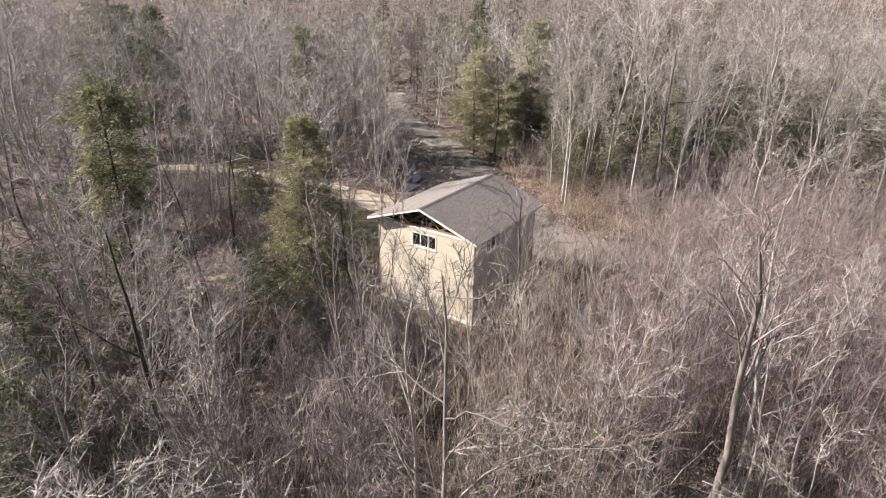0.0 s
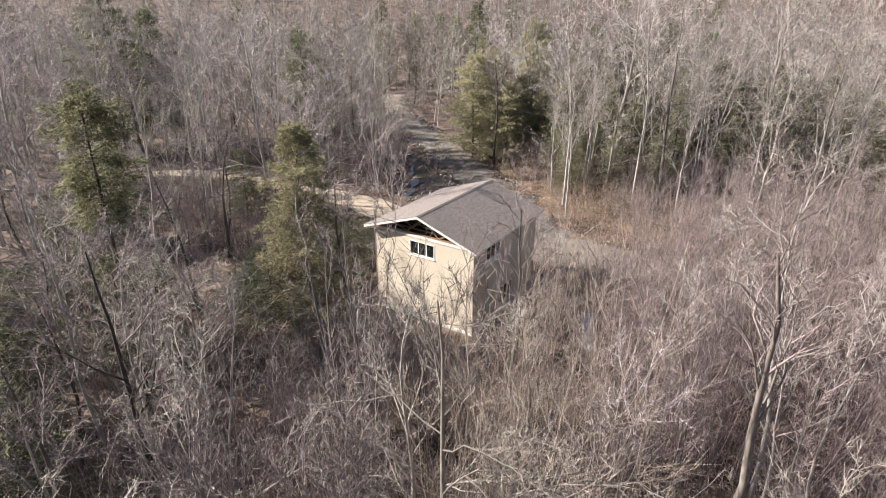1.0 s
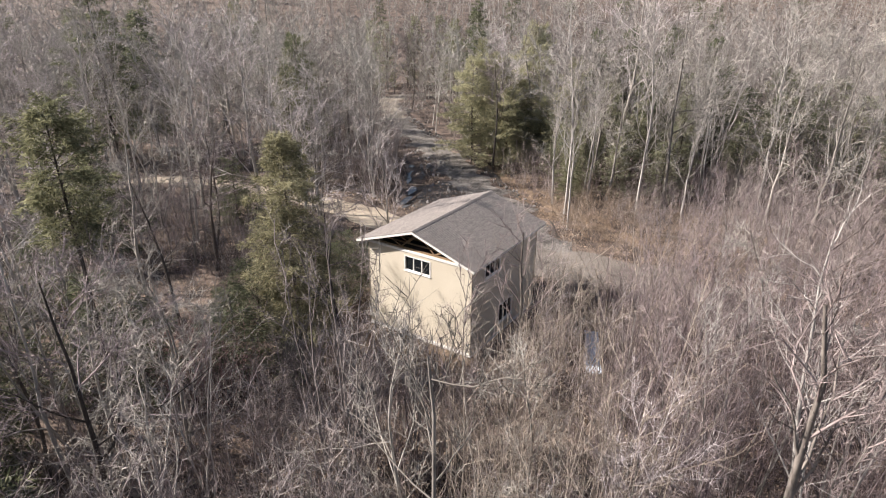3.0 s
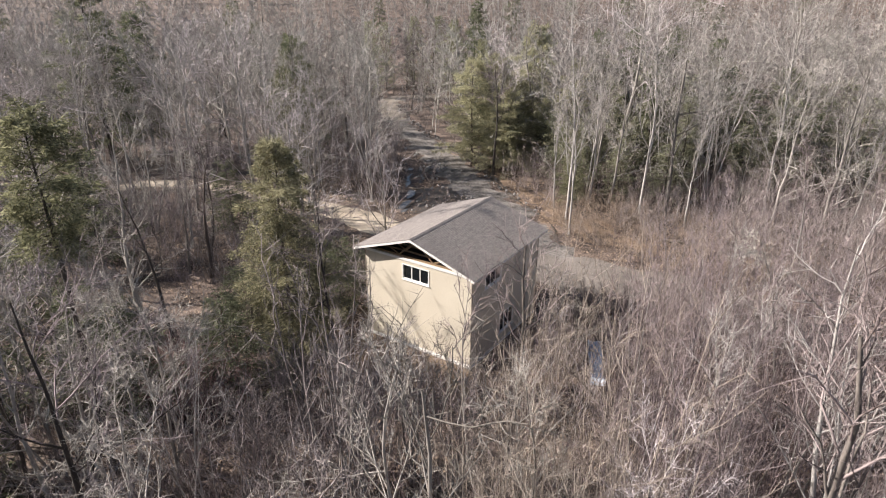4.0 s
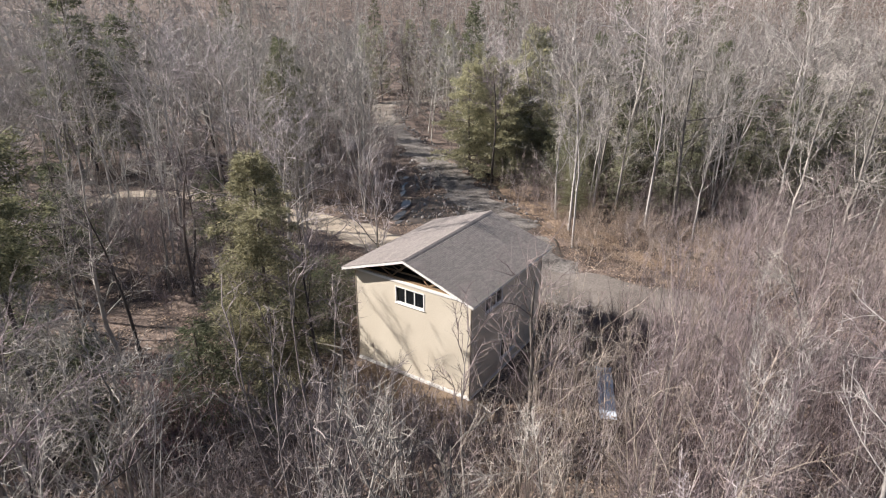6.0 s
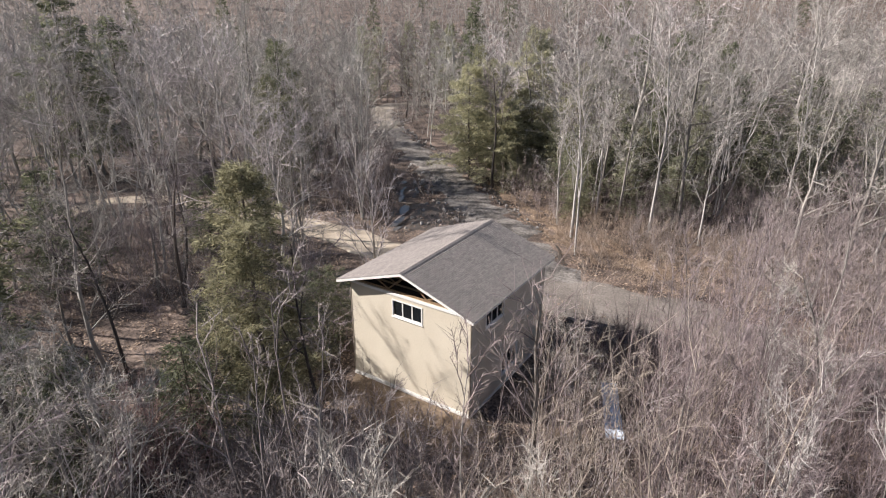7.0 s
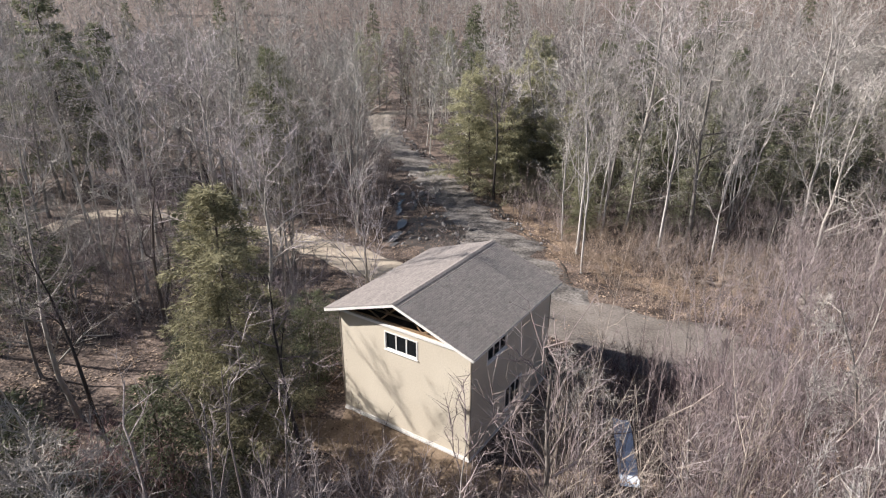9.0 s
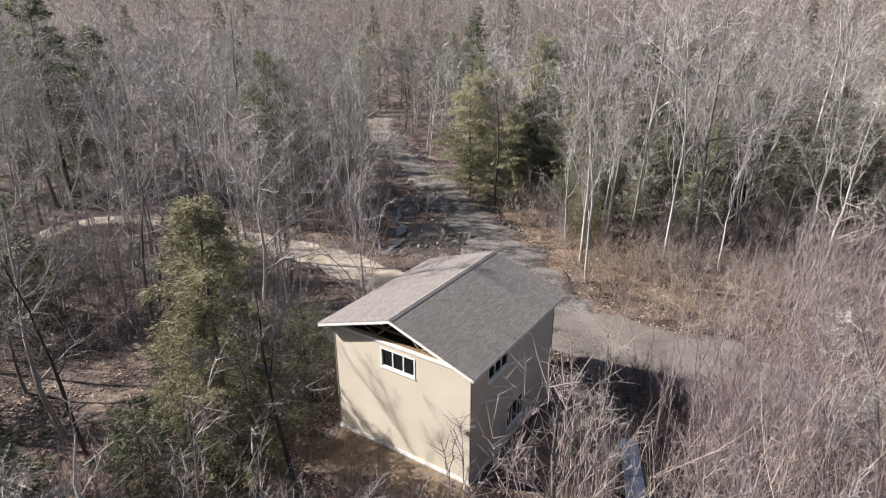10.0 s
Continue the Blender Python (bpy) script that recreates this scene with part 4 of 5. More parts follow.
# trees that stand out
for kind, x, y, size, turn, tall, lean in (
        ("pale_c", 3.4, -13.9, 1.0, 20, 1.05, (0, 0)), ("grey_b", 9.7, -17.9, 0.92, 80, 1.08, (0, 0)), ("grey_f", -16.0, -22.0, 0.9, 0, 1.0, (0, 0)), ("pale_g", 7.3, -19.4, 1.1, 15, 1.2, (0, 0)), ("pale_g", 5.2, -20.6, 1.15, 95, 1.2, (0, 0)), ("pale_g", 9.0, -20.2, 1.0, 185, 1.2, (0, 0)), ("pale_g", 5.6, -18.0, 1.1, 275, 1.2, (0, 0)), ("pale_g", 3.3, -21.6, 1.1, 335, 1.2, (0, 0)), ("pale_g", 2.6, -8.8, 1.0, 0, 1.0, (0, 0)), ("pale_g", 0.8, -9.7, 0.95, 60, 1.0, (0, 0)), ("pale_g", -0.7, -11.0, 1.05, 130, 1.0, (0, 0)), ("pale_g", 4.1, -8.0, 0.9, 200, 1.0, (0, 0)), ("pale_g", -1.4, -13.4, 1.0, 250, 1.0, (0, 0)), ("pale_g", 1.7, -11.6, 1.0, 310, 1.1, (0, 0)), ("ever_j", -4.5, -22.5, 1.1, 60, 1.2, (0, 0)), ("ever_j", -7.5, -24.0, 1.2, 160, 1.2, (0, 0)), ("dark_b", 6.6, -8.2, 1.0, 0, 1.0, (0, 0)),
        ("whip", 16.3, -8.6, 0.95, 40, 1.0, (0, 0)), ("whip", 18.6, -7.4, 0.95, 140, 1.0, (0, 1)), ("whip", 13.2, -7.4, 0.85, 240, 1.0, (0, 3)), ("whip", 12.0, 2.0, 0.7, 60, 1.05, (0, 1)), ("birch", 15.9, -7.0, 1.05, 140, 0.98, (0, 1)), ("crooked", -33.0, 27.0, 0.9, 140, 0.95, (0, 2)), ("crooked", 16.3, -13.3, 1.08, 40, 1.0, (0, -4)), ("slim_c", 11.2, -10.0, 1.0, 200, 1.1, (0, 0)),
        ("birch", -5.9, -18.5, 0.95, 20, 1.0, (0, -6)), ("ever_j", -7.6, -21.6, 1.0, 300, 1.1, (0, 0)), ("ever_j", -11.4, -19.9, 1.05, 210, 1.1, (0, 0)), ("ever_j", -10.0, -21.5, 1.0, 20, 1.2, (0, 0)), ("ever_j", -13.0, -19.0, 1.1, 220, 1.2, (0, 0)), ("dark_a", -14.4, -8.3, 0.9, 10, 1.0, (3, -9)), ("dark_a", -22.0, -0.4, 0.95, 200, 0.95, (0, -7)),
        ("dark_a", -24.6, 1.5, 0.85, 70, 1.0, (0, 4)), ("grey_d", -19.7, 7.7, 0.95, 30, 1.0, (0, 0)), ("grey_c", -18.4, 7.0, 0.9, 260, 1.1, (0, 0)),
        ("pale_s", 7.7, -5.8, 0.81, 0, 1.03, (0, 0)), ("pale_s", 7.4, 9.2, 0.8, 310, 1.0, (0, -12)), ("pale_a", -4.9, 30.2, 1.0, 0, 1.05, (0, 0)),
        ("pale_a", -5.6, 31.2, 0.95, 90, 1.1, (0, 2)), ("pale_a", -7.3, 27.6, 0.95, 200, 1.0, (0, 0)),
        ("pale_b", 0.4, 41.5, 1.05, 100, 1.05, (0, 0)), ("pale_a", 1.6, 40.5, 1.0, 10, 1.05, (0, 5)), ("pale_b", 10.2, 52.0, 1.15, 30, 1.1, (0, 4)),
        ("grey_e", -17.8, -7.9, 0.9, 30, 1.0, (0, 0)), ("grey_b", -30.9, 19.6, 1.0, 100, 1.0, (0, 0)),
        
        ("ever_j", -11.7, -12.5, 1.0, 40, 1.1, (0, 0)), ("ever_j", -13.4, -13.6, 1.1, 140, 1.1, (0, 0)), ("ever_f", -7.2, -6.0, 1.0, 0, 1.03, (0, 0)), ("ever_g", -10.7, 1.2, 0.85, 0, 0.9, (0, 0)), ("ever_g", -12.4, -4.6, 0.85, 130, 0.8, (0, 0)), ("ever_g", -9.9, -3.3, 0.85, 70, 0.8, (0, 0)), ("ever_g", -6.6, -6.8, 0.6, 240, 0.75, (0, 0)), ("grey_c", -5.6, -16.9, 0.95, 30, 1.0, (0, -2)), ("grey_d", -6.7, -17.4, 0.95, 130, 1.0, (0, 0)), ("grey_c", -7.4, -13.2, 0.9, 250, 1.0, (0, 2)), ("grey_a", -4.6, -15.2, 0.8, 70, 1.0, (0, 0)), ("dark_a", -61.5, 76.5, 1.0, 10, 1.0, (0, 0)), ("dark_a", -59.0, 78.5, 1.05, 110, 1.05, (0, 0)), ("ever_a", -62.5, 80.5, 1.0, 0, 1.0, (0, 0)), ("ever_a", -57.5, 82.0, 1.0, 70, 1.05, (0, 0)), ("dark_a", -55.5, 78.0, 1.0, 210, 1.1, (0, 0)), ("dark_a", -64.5, 74.0, 1.0, 310, 1.0, (0, 0)), ("ever_a", -67.0, 77.0, 0.95, 200, 1.0, (0, 0)), ("ever_b", -52.5, 80.0, 1.0, 200, 1.1, (0, 0)), ("dark_a", -48.5, 60.5, 0.9, 90, 1.0, (0, 0)), ("grey_c", -45.5, 58.2, 0.9, 90, 1.0, (0, 0)), ("ever_e", -9.1, -15.4, 0.95, 60, 1.09, (0, 0)), ("ever_c", -58.2, 13.2, 1.6, 0, 0.8, (0, 0)), ("ever_c", -59.5, 19.5, 1.15, 90, 0.95, (0, 0)),
        ("ever_j", -13.0, -1.0, 0.9, 0, 1.0, (0, 0)), ("ever_j", -9.8, -8.4, 1.0, 70, 0.9, (0, 0)), ("ever_j", -18.0, -16.0, 1.1, 70, 1.0, (0, 0)), 
        ("ever_h", -22.1, 36.7, 0.98, 0, 1.0, (0, 0)), ("ever_h", -19.3, 46.3, 0.98, 110, 1.28, (0, 0)), ("ever_h", -18.1, 40.6, 0.8, 200, 0.95, (0, 0)), ("ever_h", -14.0, 39.4, 0.72, 80, 0.9, (0, 0)), ("ever_h", -16.4, 37.0, 0.65, 150, 0.85, (0, 0)), ("ever_h", -21.8, 42.6, 0.9, 240, 1.05, (0, 0)), ("ever_h", -12.2, 42.0, 0.8, 330, 0.95, (0, 0)), ("ever_h", -10.4, 38.6, 0.6, 20, 0.85, (0, 0)), ("ever_h", -23.8, 42.5, 0.85, 290, 1.0, (0, 0)), ("ever_h", -13.2, 45.5, 0.85, 40, 1.1, (0, 0)), ("ever_a", -20.5, 50.5, 1.0, 30, 1.05, (0, 0)), ("ever_h", -17.4, 36.6, 0.7, 60, 1.05, (0, 0)), ("ever_b", -6.5, 29.3, 0.5, 160, 1.15, (0, 0)),
        ("ever_i", -11.5, 47.5, 0.9, 0, 1.0, (0, 0)), ("ever_i", -8.0, 44.0, 0.8, 70, 0.95, (0, 0)), ("ever_i", -5.2, 49.5, 0.95, 140, 1.0, (0, 0)), ("ever_i", -1.6, 45.5, 0.8, 210, 1.0, (0, 0)), ("ever_i", 2.2, 51.0, 0.9, 280, 1.0, (0, 0)), ("ever_i", 5.6, 46.5, 0.8, 350, 0.95, (0, 0)), ("ever_i", 9.4, 54.0, 0.9, 40, 1.0, (0, 0)), ("ever_i", 12.6, 48.5, 0.75, 100, 0.95, (0, 0)), ("ever_i", -9.5, 54.5, 1.1, 190, 1.05, (0, 0)), ("ever_i", -5.5, 57.0, 1.1, 30, 1.05, (0, 0)), ("ever_i", -0.5, 58.5, 1.1, 90, 1.0, (0, 0)), ("ever_i", -13.5, 52.5, 1.05, 290, 1.1, (0, 0)), ("ever_i", -4.0, 44.0, 0.9, 330, 1.05, (0, 0)),
        ("ever_h", -28.0, 52.5, 0.8, 250, 1.1, (0, 0)), ("ever_b", -33.5, 58.0, 0.9, 200, 1.1, (0, 0)), ("ever_d", -6.9, 31.4, 0.95, 10, 0.85, (0, 0)), ("ever_d", -9.4, 34.6, 1.1, 100, 1.0, (0, 0)), ("ever_d", -3.4, 34.0, 1.0, 200, 0.9, (0, 0)), ("ever_d", 0.8, 35.4, 1.1, 300, 0.9, (0, 0)),
        ("ever_a", 1.5, 37.5, 0.75, 75, 1.0, (0, 0)), ("ever_a", 9.0, 43.0, 0.75, 195, 1.0, (0, 0)), ("ever_a", -6.0, 38.0, 0.78, 315, 1.0, (0, 0)), ("whip", 12.5, -3.2, 0.72, 20, 1.0, (0, 0)), ("whip", 14.0, -2.2, 0.78, 120, 1.0, (0, 2)), ("whip", 18.5, 0.8, 0.75, 220, 1.0, (0, -2)), ("ever_a", -9.0, 55.0, 0.68, 90, 1.0, (0, 0)), ("ever_a", -2.8, 57.0, 0.68, 190, 1.0, (0, 0)),
        ("ever_a", 4.5, 52.0, 0.68, 40, 0.95, (0, 0)), ("ever_a", 11.0, 62.0, 0.68, 0, 1.0, (0, 0)), ("ever_c", -47.0, 32.0, 0.8, 0, 1.0, (0, 0)), ("ever_b", -52.0, 38.0, 1.0, 60, 1.0, (0, 0)),
        ("ever_b", -40.0, 28.5, 0.9, 60, 1.0, (0, 0)), ("ever_a", -62.0, 66.0, 1.0, 60, 1.0, (0, 0)), ("ever_a", -50.0, 76.0, 1.0, 160, 1.0, (0, 0)), ("ever_d", 6.0, 44.0, 1.1, 10, 1.0, (0, 0)),
        ("ever_d", -12.0, 38.0, 1.1, 10, 1.1, (0, 0)), ("ever_d", -4.0, 41.0, 1.3, 50, 1.1, (0, 0)), ("ever_d", 9.5, 45.0, 1.4, 90, 1.1, (0, 0)), ("ever_d", -9.0, 45.0, 1.4, 0, 1.2, (0, 0)), ("ever_d", -1.0, 48.0, 1.5, 30, 1.2, (0, 0)), ("ever_d", 16.0, 48.0, 1.5, 30, 1.1, (0, 0)),
        ("ever_a", 19.0, 56.0, 0.75, 30, 1.0, (0, 0)), ("ever_a", 24.0, 47.0, 0.6, 230, 1.0, (0, 0)), 
        ("ever_d", -13.0, 52.0, 1.7, 30, 1.1, (0, 0)), ("ever_d", -6.5, 50.0, 1.6, 80, 1.1, (0, 0)), ("ever_d", 1.0, 55.0, 1.8, 130, 1.1, (0, 0)), ("ever_d", 7.5, 57.0, 1.7, 180, 1.1, (0, 0)), ("ever_d", 13.5, 54.0, 1.6, 230, 1.1, (0, 0)), ("ever_d", 20.0, 50.0, 1.6, 280, 1.1, (0, 0)), ("ever_d", 22.0, 42.0, 1.4, 330, 1.1, (0, 0)), ("ever_d", -8.0, 37.0, 1.1, 330, 1.1, (0, 0)),
        ("ever_i", -37.0, 23.2, 1.12, 0, 1.03, (0, 0)), ("ever_b", -33.4, 18.6, 0.92, 140, 1.05, (0, 0)), ("ever_j", -28.0, 6.5, 1.0, 0, 1.0, (0, 0)), ("ever_j", -24.8, -11.0, 1.0, 130, 1.2, (0, 0)), ("ever_j", -30.0, -4.0, 1.2, 130, 1.2, (0, 0))):
    plant(kind, x, y, size, turn, tall, lean)

# the rest of the near wood
taken = np.array(TREES)


def near_wood(x, y):
    d, s = view(x, y)
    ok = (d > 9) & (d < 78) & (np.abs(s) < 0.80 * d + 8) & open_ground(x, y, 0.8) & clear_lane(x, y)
    ok &= ~((x > -2) & (x < 24) & (y > -12) & (y < 29))
    ok &= ~((x > -21) & (x < -4.5) & (y > -14) & (y < 3))
    ok &= ~((x > -11) & (x < 13) & (y > 33.5) & (y < 43) & (np.sin(x * 1.7) * np.sin(y * 1.3 + 1) < 0.25))
    ok &= ~((x > -24) & (x < -8) & (y > 26) & (y < 27 + 1.15 * (x + 24)) & (y < 44))
    return ok & (np.min(np.hypot(x[:, None] - taken[:, 0], y[:, None] - taken[:, 1]), axis=1) > 1.6)


rng = np.random.default_rng(77)
for x, y in spread_points(5, 6000, (-75, -40), (60, 75), 3.75, near_wood):
    d, s = view(x, y)
    right = s > 8
    if screens_gable(x, y, 12.5):
        continue
    # the left foreground favours dark_a, whose twig colour carries the shade there
    kind = rng.choice(["grey_a", "grey_b", "grey_c", "grey_d", "grey_e", "dark_a", "pale_a", "pale_b", "broad", "mauve"], p=(0.14, 0.1, 0.12, 0.1, 0.08, 0.06, 0.14, 0.14, 0.07, 0.05) if s > 24 else (0.1, 0.08, 0.1, 0.1, 0.08, 0.04, 0.18, 0.22, 0.07, 0.03) if right else (0.12, 0.08, 0.1, 0.08, 0.06, 0.4, 0.04, 0.06, 0, 0.06) if s < -4 and d < 40 else (0.07, 0.06, 0.08, 0.07, 0.07, 0.02, 0.14, 0.09, 0.22, 0.18))
    plant(kind, float(x), float(y), rng.uniform(0.76, 1.08) * (0.8 if d < 26 else 1.42 if s > 6 and d > 58 else 1.2 if d > 48 else 1.0), rng.uniform(0, 360), rng.uniform(0.9, 1.15), (rng.normal(0, 2), rng.normal(-3.5 if s > 12 else 0, 2)))


def front_wood(x, y):
    d, s = view(x, y)
    now = np.array(TREES)
    return (d > 8) & (d < 33) & (s < 5) & (s > -0.8 * d - 4) & (y < -9) & ((x > -3) | (y < -15.5)) & clear_lane(x, y, 5.5, 15.0) & (np.min(np.hypot(x[:, None] - now[:, 0], y[:, None] - now[:, 1]), axis=1) > 2.2)


for x, y in spread_points(8, 2500, (-40, -40), (16, -8), 2.9, front_wood):
    if not screens_gable(x, y, 9.5):
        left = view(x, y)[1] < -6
        # dark-twigged kinds on the left: shade put in by colour
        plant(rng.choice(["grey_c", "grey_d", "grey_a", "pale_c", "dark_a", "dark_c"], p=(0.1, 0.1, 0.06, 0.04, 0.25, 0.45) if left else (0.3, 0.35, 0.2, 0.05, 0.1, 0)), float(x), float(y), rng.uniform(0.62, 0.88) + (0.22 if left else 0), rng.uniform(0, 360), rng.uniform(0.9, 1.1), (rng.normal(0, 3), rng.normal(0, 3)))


def young(x, y):
    d, s = view(x, y)
    return (x > 5) & (x < 27) & (y > -12) & (y < 22) & ((y < 4) | (x > 8.5)) & open_ground(x, y, 0.6) & clear_lane(x, y) & (np.hypot(x - 5.6, y - 4.5) > 3)


for x, y in spread_points(6, 900, (4, -12), (27, 22), 2.35, young):
    plant(rng.choice(["slim_a", "slim_b", "slim_c", "grey_c"], p=(0.34, 0.3, 0.3, 0.06)), float(x), float(y), rng.uniform(0.7, 1.05) * (1.0 if x - 0.3 * y > 9 else 0.7), rng.uniform(0, 360), rng.uniform(0.9, 1.15), (rng.normal(0, 3), rng.normal(4, 4)))

# far woods
lows = [low_tree(100 + i, 12.5 + i % 3) for i in range(6)]
thins = [low_tree(120 + i, 13 + i % 3, 7, 13, twig=0.062) for i in range(6)]


def woods(name, seed, n, lo, hi, gap, material, label, d0, d1, lows=lows, side=lambda s: s < 1e9):
    def ok(x, y):
        d, s = view(x, y)
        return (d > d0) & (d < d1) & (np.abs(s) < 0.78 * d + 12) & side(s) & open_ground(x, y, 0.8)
    p = spread_points(seed, n, lo, hi, gap, ok)
    r = np.random.default_rng(seed)
    z = ground_height(p[:, 0], p[:, 1])
    p = np.c_[p, z]
    which = r.integers(0, len(lows), len(p))
    sets = [scattered(*lows[i], p[which == i], r.uniform(0, 6.3, (which == i).sum()), r.uniform(0.8, 1.25, (which == i).sum())) for i in range(len(lows))]
    return stuff(name, sets, material, label, "woods")


woods("far_woods", 201, 9000, (-190, -20), (120, 190), 3.4, FAR_HAZE_TWIG, "haze-paled grey leafless woods stretching behind the house", 74, 135, side=lambda s: s < 14)
woods("far_woods", 206, 9000, (-190, -20), (120, 190), 3.4, FAR_RED_TWIG, "brownish-grey leafless woods beyond the evergreens", 74, 135, side=lambda s: s >= 14)
woods("far_woods", 202, 9000, (-190, -20), (120, 190), 5.2, FAR_RED_TWIG, "reddish-grey leafless trees among the far woods", 74, 150)
woods("far_woods", 203, 13000, (-420, -30), (280, 420), 5.9, FAR_HAZE_TWIG, "hazy leafless woods on the far rise", 135, 340, thins)
woods("far_woods", 204, 5000, (-420, -30), (280, 420), 9.0, FAR_RED_TWIG, "pinkish far leafless treetops", 150, 340, thins)


def behind(x, y):
    d, s = view(x, y)
    return (d > -45) & (d < 4) & (np.abs(s) < 60)


p = spread_points(205, 1500, (-60, -90), (90, 30), 7.0, behind)
p = np.c_[p, ground_height(p[:, 0], p[:, 1])]
r = np.random.default_rng(205)
stuff("woods_behind", [scattered(*lows[1], p, r.uniform(0, 6.3, len(p)), r.uniform(0.7, 0.95, len(p)))], TWIG, "bare grey woods over which the view begins", "woods")


def far_green(x, y):
    d, s = view(x, y)
    return (d > 85) & (d < 260) & (np.abs(s) < 0.78 * d) & ((s < 8) | (d > 170)) & open_ground(x, y, 1.5)


pine = Buffer()
for b in evergreen(45, 15, 3.4, 60, 45, 0.12, 0.5):
    pine.add(*b.arrays())
pine = pine.arrays()
p = spread_points(301, 200, (-220, 0), (150, 240), 32.0, far_green)
p = np.c_[p, ground_height(p[:, 0], p[:, 1])]
r = np.random.default_rng(3)
stuff("far_evergreens", [scattered(*pine, p, r.uniform(0, 6.3, len(p)), r.uniform(0.8, 1.2, len(p)))], NEEDLE, "scattered dark evergreens in the far woods", "evergreen trees")

# ---------------- thickets and undergrowth ----------------


def thicket(name, seed, n, lo, hi, gap, ok, height, material, label, size=(0.75, 1.25), **how):
    kinds = [clump(seed * 10 + i, height, **how) for i in range(4)]
    p = spread_points(seed, n, lo, hi, gap, ok)
    p = np.c_[p, ground_height(p[:, 0], p[:, 1])]
    r = np.random.default_rng(seed)
    which = r.integers(0, 4, len(p))
    sets = [scattered(*kinds[i], p[which == i], r.uniform(0, 6.3, (which == i).sum()), r.uniform(0.8, 1.2, (which == i).sum()), r.uniform(*size, (which == i).sum())) for i in range(4)]
    return stuff(name, sets, material, label, "thicket")


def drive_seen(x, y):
    """Keeps tall brush off the sight lines from the walk's end to the driveway."""
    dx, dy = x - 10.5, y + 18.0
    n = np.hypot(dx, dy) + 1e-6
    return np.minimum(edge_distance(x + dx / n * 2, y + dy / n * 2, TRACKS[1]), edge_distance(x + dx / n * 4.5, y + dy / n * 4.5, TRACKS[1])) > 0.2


def off_lane(x, y):
    """Keeps saplings out of the narrow gap before the plastic sheet."""
    return (np.abs((x - 5.6) * 0.968 + (y - 4.5) * 0.25) > 1.15) & (np.hypot(x - 5.6, y - 4.5) > 2.8)


def in_front(x, y, off):
    """The stand before the shaded wall and the yard, with a slit towards the plastic sheet."""
    return (x > off - 0.56 * y) & (np.abs((x - 5.6) * 0.968 + (y - 4.5) * 0.25) > 1.2)


def gaps(x, y):
    """Growth in loose clumps with hollows between."""
    return np.sin(0.62 * x + 1.4 * np.sin(0.43 * y)) * np.sin(0.57 * y + 1.1 * np.sin(0.5 * x) + 0.7) > -0.28


def bounded(x, y, margin=0.5):
    d, s = view(x, y)
    return (d > 12) & (np.abs(s) < 0.8 * d + 3) & open_ground(x, y, margin, False)


thicket("sapling_thicket", 401, 3000, (5, -12), (32, 14), 1.25, lambda x, y: bounded(x, y) & off_lane(x, y) & gaps(x, y) & (np.hypot(x - 5.6, y - 4.5) > 2.2) & (x - 0.3 * y > 6), 5.6, PLUM_TWIG, "dense thicket of bare reddish-grey saplings")
thicket("sapling_thicket", 402, 2500, (-6, 18), (34, 42), 1.35, lambda x, y: bounded(x, y, 1.5) & (x > -2) & gaps(x, y) & (y > 24.5 - 0.35 * np.maximum(x - 4, 0)), 3.0, ROSE_TWIG, "low reddish bare brush beyond the yard")
thicket("undergrowth", 403, 5000, (-45, -34), (6, 4), 1.7, lambda x, y: bounded(x, y, 1.2) & gaps(x, y) & ~((x > -26) & (x < -9) & (y > -13) & (y < -2.5)) & ((y > -11) | (np.sin(x * 0.9) * np.sin(y * 0.8 + 1) > -0.1)), 3.4, SHADE_BROWN_TWIG, "tangled bare brown undergrowth, toned dark for shade below the trees", stems=6, twigs=25)
thicket("undergrowth", 410, 4000, (-46, -4), (-10, 12), 1.35, lambda x, y: bounded(x, y, 1.4) & drive_seen(x, y) & (y > -2.5 - 0.1 * (x + 12)), 4.2, GREY_TWIG, "tangled grey brush below the driveway", stems=6, twigs=25)
thicket("undergrowth", 404, 3000, (-6, -26), (22, -3), 1.2, lambda x, y: bounded(x, y, 0.5) & off_lane(x, y) & gaps(x, y) & (y < -3.2) & np.array([not screens_gable(a, c, 3.8) for a, c in zip(x, y)]), 4.2, RED_TWIG, "bare reddish brush in front of the house", stems=6, twigs=25)
thicket("undergrowth", 406, 3000, (-14, 28), (26, 62), 1.7, lambda x, y: bounded(x, y, 1.2) & (y > 31 + 0.3 * x), 4.4, RED_TWIG, "bare reddish brush under the trees behind the yard", stems=5, twigs=23, twig=0.011)
thicket("undergrowth", 405, 6000, (-62, 4), (30, 72), 2.15, lambda x, y: bounded(x, y, 1.0) & ((x > -18) | (np.sin(x * 0.5 + 1) * np.sin(y * 0.45) > -0.15)) & drive_seen(x, y) & ((y > 33) | (x < -8)), 3.8, ROSE_TWIG, "bare grey brush in the woods behind the house", stems=5, twigs=23, twig=0.011)

